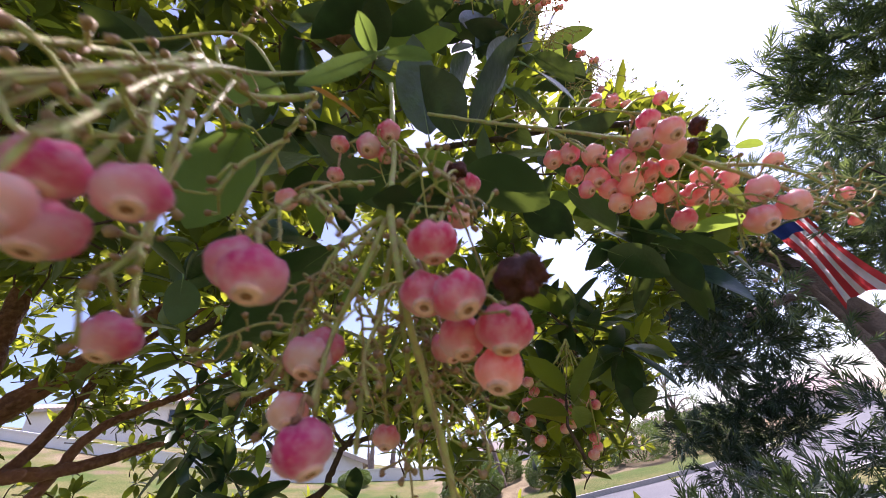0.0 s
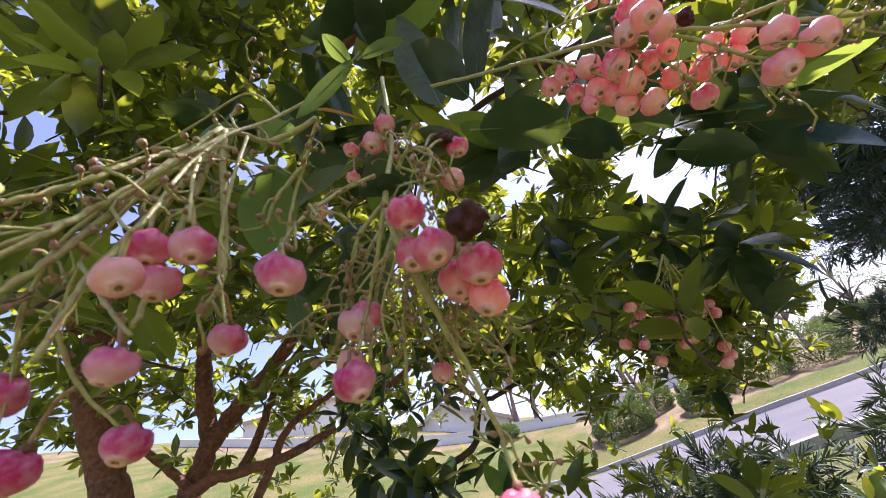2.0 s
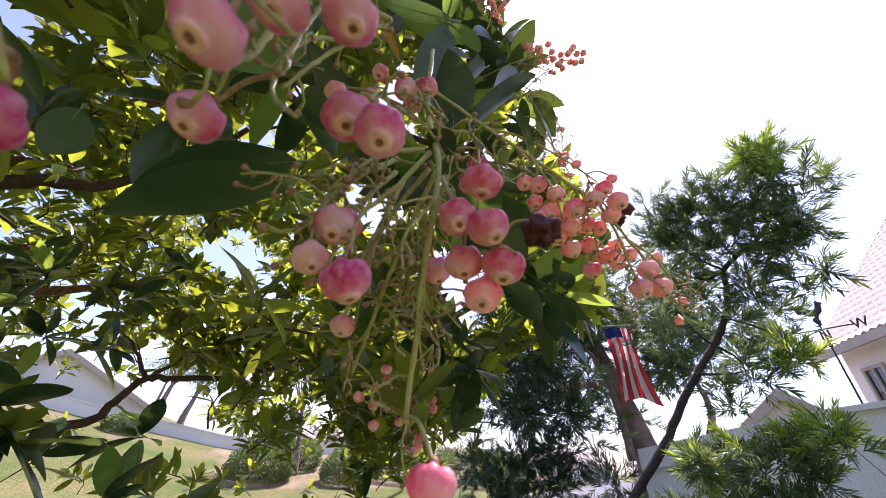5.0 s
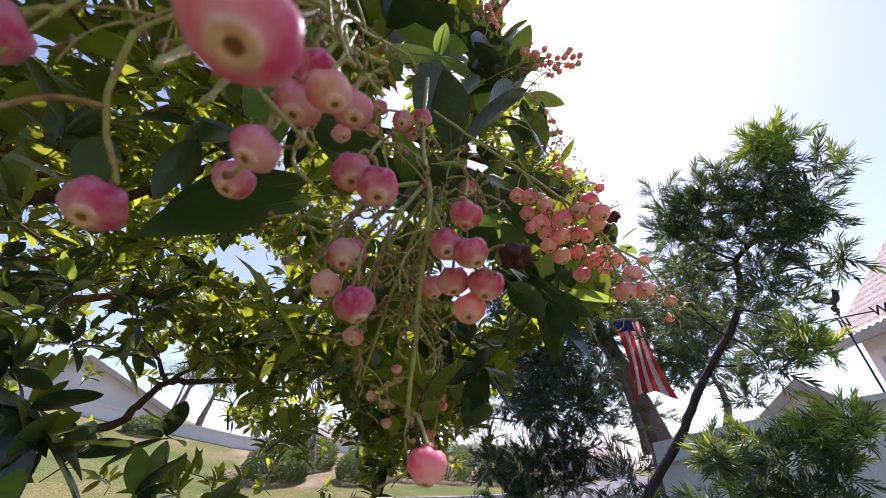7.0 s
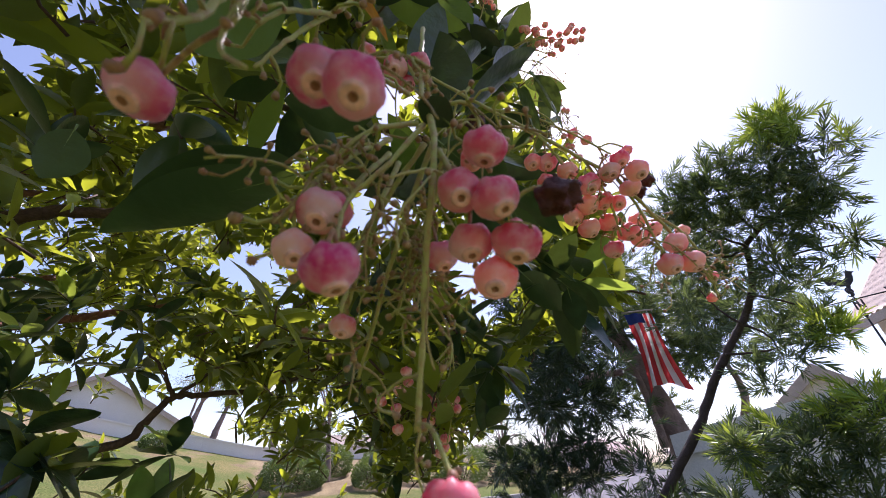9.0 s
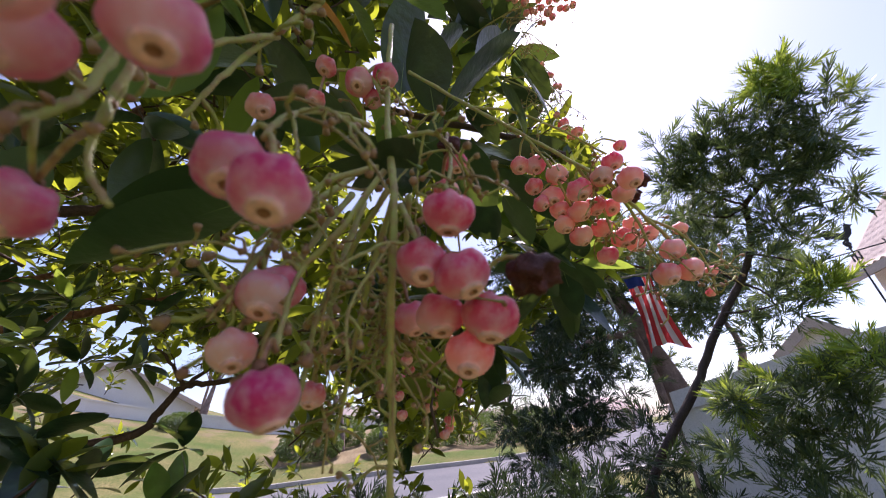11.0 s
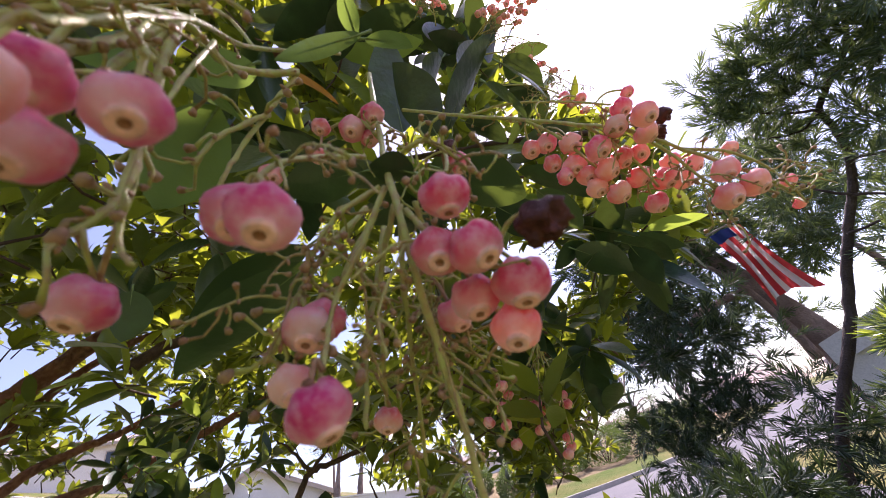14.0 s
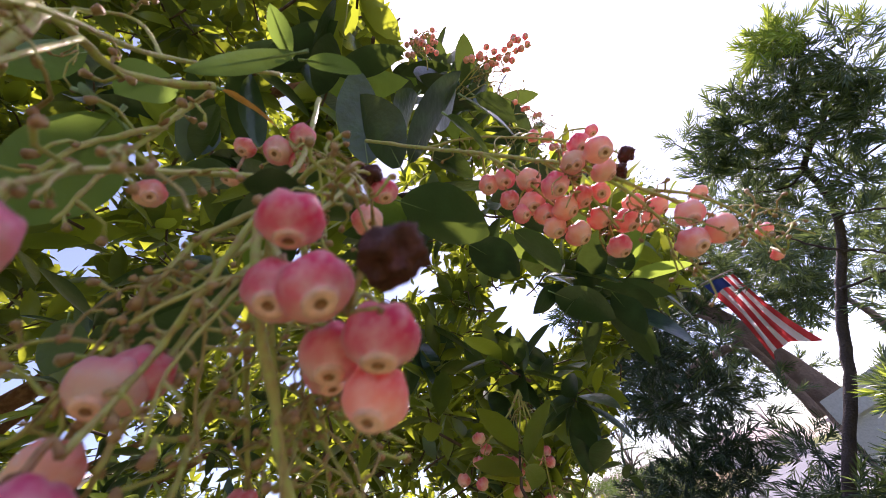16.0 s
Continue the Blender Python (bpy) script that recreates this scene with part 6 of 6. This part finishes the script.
blooms.append((0.2231, 0.1827, 2.0415, 0.95))
blooms.append((0.1997, 0.2154, 2.0619, 0.95))
blooms.append((0.1858, 0.2108, 2.0431, 0.95))
blooms.append((0.2050, 0.2054, 2.0532, 0.95))
blooms.append((0.2202, 0.2137, 2.0634, 0.95))
blooms.append((0.2087, 0.2017, 2.0374, 0.95))
blooms.append((0.2211, 0.2083, 2.0461, 0.95))
flower_cluster("flower_cluster", "reddish panicle of small blossoms at the branch end", stalks, blooms, FR, 'blossom_peach', stubs=34, sprigs=12)
stalks, blooms = [], []
stalks.append([(0.1299, 0.2481, 2.1397), (0.1334, 0.2277, 2.1695), (0.1344, 0.2155, 2.1882)])
stalks.append([(0.1309, 0.2382, 2.1546), (0.1181, 0.2287, 2.1770), (0.1190, 0.2188, 2.1919)])
blooms.append((0.1279, 0.2283, 2.1898, 0.95))
blooms.append((0.1344, 0.2298, 2.2031, 0.95))
blooms.append((0.1291, 0.2212, 2.1759, 0.95))
blooms.append((0.1210, 0.2161, 2.1679, 0.95))
blooms.append((0.1278, 0.2172, 2.1534, 0.95))
blooms.append((0.1482, 0.2249, 2.1860, 0.95))
blooms.append((0.1411, 0.2341, 2.1844, 0.95))
blooms.append((0.1368, 0.2341, 2.1728, 0.95))
blooms.append((0.1421, 0.2307, 2.1661, 0.95))
blooms.append((0.1510, 0.2376, 2.1704, 0.95))
blooms.append((0.1159, 0.2246, 2.1826, 0.95))
blooms.append((0.1051, 0.2200, 2.1640, 0.95))
blooms.append((0.1490, 0.2199, 2.1842, 0.95))
blooms.append((0.1522, 0.2163, 2.2015, 0.95))
blooms.append((0.1130, 0.2342, 2.1624, 0.95))
blooms.append((0.1029, 0.2281, 2.1496, 0.95))
flower_cluster("flower_cluster", "reddish panicle of small blossoms at the branch end", stalks, blooms, FR, 'blossom_peach', stubs=10)
stalks, blooms = [], []
stalks.append([(0.1489, 0.2459, 2.0348), (0.1799, 0.2294, 2.0036), (0.2045, 0.2276, 1.9726), (0.2177, 0.2295, 1.9424)])
stalks.append([(0.1489, 0.2459, 2.0348), (0.1840, 0.2187, 2.0179), (0.2118, 0.2175, 1.9840)])
blooms.append((0.2171, 0.2281, 1.9449, 0.62))
blooms.append((0.2129, 0.2293, 1.9455, 0.62))
blooms.append((0.2066, 0.2249, 1.9561, 0.62))
blooms.append((0.2024, 0.2260, 1.9568, 0.62))
blooms.append((0.1961, 0.2216, 1.9673, 0.62))
flower_cluster("flower_cluster", "spent panicle of brown stalks with a few dried blossoms", stalks, blooms, FR, 'blossom_peach', size=1.2, stubs=44, sprigs=16)
stalks, blooms = [], []
stalks.append([(0.1566, 0.2423, 1.9580), (0.1847, 0.2289, 1.9237), (0.2076, 0.2296, 1.8897), (0.2149, 0.2299, 1.8655)])
stalks.append([(0.1566, 0.2423, 1.9580), (0.1885, 0.2191, 1.9368), (0.2143, 0.2204, 1.9002)])
blooms.append((0.2144, 0.2286, 1.8678, 0.62))
blooms.append((0.2106, 0.2297, 1.8683, 0.62))
blooms.append((0.2048, 0.2257, 1.8780, 0.62))
blooms.append((0.2010, 0.2268, 1.8786, 0.62))
blooms.append((0.1953, 0.2227, 1.8882, 0.62))
flower_cluster("flower_cluster", "spent panicle of brown stalks with a few dried blossoms", stalks, blooms, FR, 'blossom_peach', size=1.2, stubs=44, sprigs=16)
stalks, blooms = [], []
stalks.append([(0.1128, 0.2686, 2.2149), (0.1360, 0.2496, 2.2312), (0.1643, 0.2442, 2.2231)])
stalks.append([(0.1128, 0.2686, 2.2149), (0.1411, 0.2363, 2.2491), (0.1737, 0.2314, 2.2377)])
blooms.append((0.1637, 0.2424, 2.2263, 0.62))
blooms.append((0.1582, 0.2439, 2.2271, 0.62))
blooms.append((0.1499, 0.2382, 2.2409, 0.62))
blooms.append((0.1444, 0.2397, 2.2417, 0.62))
blooms.append((0.1362, 0.2339, 2.2556, 0.62))
flower_cluster("flower_cluster", "spent panicle of brown stalks with a few dried blossoms", stalks, blooms, FR, 'blossom_peach', size=1.4, stubs=44, sprigs=16)
stalks, blooms = [], []
stalks.append([(0.1825, 0.2523, 2.1025), (0.2117, 0.2438, 2.0988), (0.2336, 0.2362, 2.0784)])
stalks.append([(0.1825, 0.2523, 2.1025), (0.2164, 0.2315, 2.1152), (0.2420, 0.2247, 2.0916)])
blooms.append((0.2329, 0.2346, 2.0814, 0.62))
blooms.append((0.2280, 0.2359, 2.0821, 0.62))
blooms.append((0.2206, 0.2308, 2.0945, 0.62))
blooms.append((0.2157, 0.2321, 2.0952, 0.62))
blooms.append((0.2083, 0.2269, 2.1077, 0.62))
flower_cluster("flower_cluster", "spent panicle of brown stalks with a few dried blossoms", stalks, blooms, FR, 'blossom_peach', size=1.3, stubs=44, sprigs=16)
bare_panicle("fan of bare yellow-green stalks with reddish calyx stubs", [
    [(-0.0413, 0.0403, 1.6964), (-0.0470, 0.0308, 1.6771), (-0.0500, 0.0224, 1.6610), (-0.0521, 0.0155, 1.6489), (-0.0548, 0.0086, 1.6387)],
    [(-0.0415, 0.0405, 1.6962), (-0.0482, 0.0306, 1.6735), (-0.0525, 0.0217, 1.6541), (-0.0549, 0.0159, 1.6416), (-0.0560, 0.0115, 1.6339)],
    [(-0.0416, 0.0409, 1.6959), (-0.0474, 0.0356, 1.6747), (-0.0510, 0.0289, 1.6571), (-0.0532, 0.0238, 1.6438), (-0.0546, 0.0212, 1.6336), (-0.0559, 0.0198, 1.6254)],
    [(-0.0413, 0.0413, 1.6959), (-0.0479, 0.0390, 1.6754), (-0.0517, 0.0368, 1.6583), (-0.0540, 0.0344, 1.6452), (-0.0556, 0.0328, 1.6343)],
    [(-0.0407, 0.0413, 1.6963), (-0.0441, 0.0436, 1.6759), (-0.0460, 0.0461, 1.6595), (-0.0477, 0.0460, 1.6459), (-0.0507, 0.0429, 1.6370)],
    [(-0.0229, 0.0643, 1.7116), (-0.0362, 0.0550, 1.7009), (-0.0405, 0.0416, 1.6963), (-0.0466, 0.0329, 1.6845), (-0.0504, 0.0241, 1.6741), (-0.0535, 0.0160, 1.6625), (-0.0572, 0.0071, 1.6529)]], FR, 0.0009)
bare_panicle("short bare flower stalk with dry reddish stubs", [
    [(-0.0235, 0.0649, 1.7111), (-0.0338, 0.0657, 1.6932), (-0.0415, 0.0660, 1.6769), (-0.0463, 0.0671, 1.6658)],
    [(-0.0319, 0.0653, 1.6944), (-0.0414, 0.0605, 1.6811), (-0.0460, 0.0594, 1.6711)]], FR, 0.0007)
bare_panicle("hanging bare flower stalks with brown calyx stubs", [
    [(-0.0124, 0.0786, 1.6646), (-0.0215, 0.0740, 1.6516), (-0.0278, 0.0705, 1.6397), (-0.0317, 0.0672, 1.6270)],
    [(-0.0122, 0.0798, 1.6602), (-0.0198, 0.0768, 1.6454), (-0.0243, 0.0737, 1.6316), (-0.0264, 0.0709, 1.6189)],
    [(-0.0092, 0.0817, 1.6593), (-0.0146, 0.0805, 1.6398), (-0.0185, 0.0784, 1.6263), (-0.0201, 0.0749, 1.6109)]], FR, 0.0007)
single_leaf("leaf", (-0.0488, 0.2025, 1.7240), (-0.0431, 0.1947, 1.7326), 0.014, M["leaf_young"], roll=0.3)
single_leaf("leaf", (-0.0608, 0.2127, 1.7155), (-0.0556, 0.2046, 1.7248), 0.015, M["leaf_young"], roll=0.8)
single_leaf("leaf", (-0.0454, 0.1412, 1.6987), (-0.1342, 0.1946, 1.6960), 0.03, M["leaf_near"], roll=0.15)
single_leaf("leaf", (0.0360, 0.1311, 1.7566), (0.0718, 0.1068, 1.8056), 0.025, M["leaf_near"], roll=0.3)
single_leaf("leaf", (0.0318, 0.1383, 1.7641), (0.0214, 0.1185, 1.8103), 0.03, M["leaf_near"], roll=-0.4)
single_leaf("leaf", (0.0552, 0.1057, 1.7527), (0.0720, 0.1135, 1.7311), 0.016, M["leaf_near"], roll=0.9)
single_leaf("leaf", (0.0690, 0.1066, 1.7698), (0.0899, 0.1129, 1.7414), 0.013, M["leaf_near"], roll=1.2)
single_leaf("leaf", (-0.0461, 0.0658, 1.7036), (-0.0668, 0.0761, 1.6782), 0.021, M["leaf_mid"], roll=0.2)
single_leaf("leaf", (-0.0007, 0.0630, 1.7266), (-0.0298, 0.0605, 1.7119), 0.0065, M["leaf_mid"], roll=0.6)
single_leaf("leaf", (-0.0027, 0.0633, 1.7262), (-0.0043, 0.0499, 1.7286), 0.0065, M["leaf_mid"], roll=0.2)
single_leaf("leaf", (0.0007, 0.0690, 1.7357), (0.0188, 0.0763, 1.7430), 0.01, M["leaf_mid"], roll=0.5)
single_leaf("leaf", (-0.0304, 0.0779, 1.7404), (-0.0127, 0.0857, 1.7283), 0.009, M["leaf_old"], roll=0.7)
single_leaf("leaf", (0.0007, 0.0645, 1.6584), (-0.0089, 0.0602, 1.6603), 0.008, M["leaf_near"], roll=0.2)
single_leaf("leaf", (-0.0364, 0.0651, 1.7232), (-0.0567, 0.0709, 1.7328), 0.014, M["leaf_mid"], roll=0)
single_leaf("leaf", (-0.0533, 0.0616, 1.7101), (-0.0346, 0.0627, 1.6898), 0.011, M["leaf_mid"], roll=0.2)
single_leaf("leaf", (-0.0714, 0.0674, 1.7569), (-0.0990, 0.0685, 1.7552), 0.014, M["leaf_mid"], roll=0.8)
single_leaf("leaf", (0.0490, 0.1340, 1.7641), (0.0718, 0.1418, 1.7518), 0.022, M["leaf_near"], roll=0.5)
single_leaf("leaf", (-0.0534, 0.1318, 1.7675), (-0.0986, 0.1319, 1.7674), 0.03, M["leaf_near"], roll=-0.5)
single_leaf("leaf", (0.0280, 0.1463, 1.7447), (0.0707, 0.1522, 1.7169), 0.034, M["leaf_near"], roll=-0.3)
single_leaf("leaf", (-0.0138, 0.1560, 1.7668), (-0.0635, 0.1560, 1.7667), 0.03, M["leaf_near"], roll=0.4)
single_leaf("leaf", (-0.0515, 0.1598, 1.7236), (-0.1218, 0.1743, 1.7008), 0.03, M["leaf_near"], roll=0.1)
single_leaf("leaf", (0.0150, 0.1459, 1.7826), (0.0177, 0.1189, 1.8436), 0.03, M["leaf_near"], roll=0.2)
single_leaf("leaf", (-0.0326, 0.1745, 1.7750), (-0.0610, 0.1484, 1.8160), 0.03, M["leaf_near"], roll=-0.3)
single_leaf("leaf", (0.0379, 0.1600, 1.7605), (0.0910, 0.1516, 1.7550), 0.03, M["leaf_near"], roll=0.6)
single_leaf("leaf", (0.1661, 0.3161, 1.7388), (0.2148, 0.3040, 1.7578), 0.03, M["leaf_near"], roll=0.2)
single_leaf("leaf", (0.1606, 0.2952, 1.7529), (0.2123, 0.3126, 1.7256), 0.034, M["leaf_near"], roll=-0.4)
single_leaf("leaf", (0.1769, 0.3026, 1.7600), (0.1357, 0.3097, 1.7488), 0.03, M["leaf_near"], roll=0.3)
single_leaf("leaf", (0.2014, 0.2887, 1.7445), (0.2448, 0.2934, 1.7186), 0.03, M["leaf_near"], roll=0.1)
single_leaf("leaf", (0.1248, 0.2373, 1.7880), (0.1596, 0.2595, 1.7532), 0.034, M["leaf_near"], roll=0.5)
single_leaf("leaf", (0.2102, 0.2925, 1.7386), (0.2325, 0.3144, 1.7041), 0.026, M["leaf_near"], roll=0.2)
single_leaf("leaf", (0.0794, 0.2244, 1.7710), (0.1138, 0.2405, 1.7458), 0.034, M["leaf_near"], roll=-0.2)
single_leaf("leaf", (0.0917, 0.1427, 1.8620), (0.0586, 0.1495, 1.8141), 0.03, M["leaf_near"], roll=0.2)
single_leaf("leaf", (0.0897, 0.1277, 1.8111), (0.1140, 0.1381, 1.7948), 0.02, M["leaf_near"], roll=0.6)
single_leaf("leaf", (0.0588, 0.1404, 1.8471), (0.0310, 0.1505, 1.8125), 0.034, M["leaf_near"], roll=-0.3)
single_leaf("leaf", (-0.2545, 0.2538, 1.7621), (-0.2128, 0.2586, 1.7547), 0.03, M["leaf_near"], roll=0.3)
single_leaf("leaf", (-0.1909, 0.2227, 1.7737), (-0.2026, 0.2408, 1.7453), 0.03, M["leaf_near"], roll=0.5)
single_leaf("leaf", (-0.4603, 0.6618, 1.6773), (-0.3118, 0.6259, 1.5968), 0.05, M["leaf_near"], roll=0.3)
single_leaf("leaf", (-0.3771, 0.6543, 1.6314), (-0.2609, 0.6208, 1.5701), 0.045, M["leaf_near"], roll=-0.2)
single_leaf("leaf", (-0.3770, 0.6516, 1.6388), (-0.4243, 0.6410, 1.5511), 0.05, M["leaf_near"], roll=0.2)
single_leaf("leaf", (-0.3771, 0.6543, 1.6314), (-0.3283, 0.6123, 1.5238), 0.045, M["leaf_near"], roll=0.9)
single_leaf("leaf", (-0.3694, 0.6497, 1.6380), (-0.2958, 0.6400, 1.6687), 0.045, M["leaf_near"], roll=-0.3)
single_leaf("leaf", (-0.3770, 0.6516, 1.6388), (-0.4837, 0.6781, 1.6499), 0.045, M["leaf_near"], roll=0.1)
single_leaf("leaf", (-0.3695, 0.6524, 1.6306), (-0.2163, 0.6060, 1.5135), 0.05, M["leaf_near"], roll=-0.5)
single_leaf("leaf", (-0.3203, 0.5842, 1.5348), (-0.3100, 0.5663, 1.5775), 0.026, M["leaf_young"], roll=0.2)
single_leaf("leaf", (-0.2344, 0.7003, 1.5409), (-0.2418, 0.6806, 1.6031), 0.032, M["leaf_young"], roll=0.4)
single_leaf("leaf", (-0.2302, 0.6992, 1.5405), (-0.1790, 0.6650, 1.5966), 0.032, M["leaf_near"], roll=0.1)
single_leaf("leaf", (-0.2262, 0.7011, 1.5318), (-0.1879, 0.6801, 1.5607), 0.03, M["leaf_near"], roll=-0.2)
single_leaf("leaf", (-0.2387, 0.7042, 1.5331), (-0.1822, 0.6711, 1.5192), 0.032, M["leaf_near"], roll=0.5)
single_leaf("leaf", (-0.2217, 0.6928, 1.5519), (-0.1968, 0.6938, 1.5288), 0.02, M["leaf_young"], roll=0)
single_leaf("leaf", (1.0044, 0.8495, 2.3158), (1.0580, 0.8127, 2.3735), 0.05, M["leaf_young"], roll=0.2)
single_leaf("leaf", (0.9669, 0.8548, 2.3075), (0.9473, 0.8144, 2.3709), 0.05, M["leaf_near"], roll=0.2)
single_leaf("leaf", (0.9838, 0.8567, 2.3045), (0.8989, 0.8470, 2.3197), 0.05, M["leaf_near"], roll=0.4)
single_leaf("leaf", (1.0008, 0.8587, 2.3014), (1.0875, 0.8638, 2.2934), 0.045, M["leaf_young"], roll=0.1)
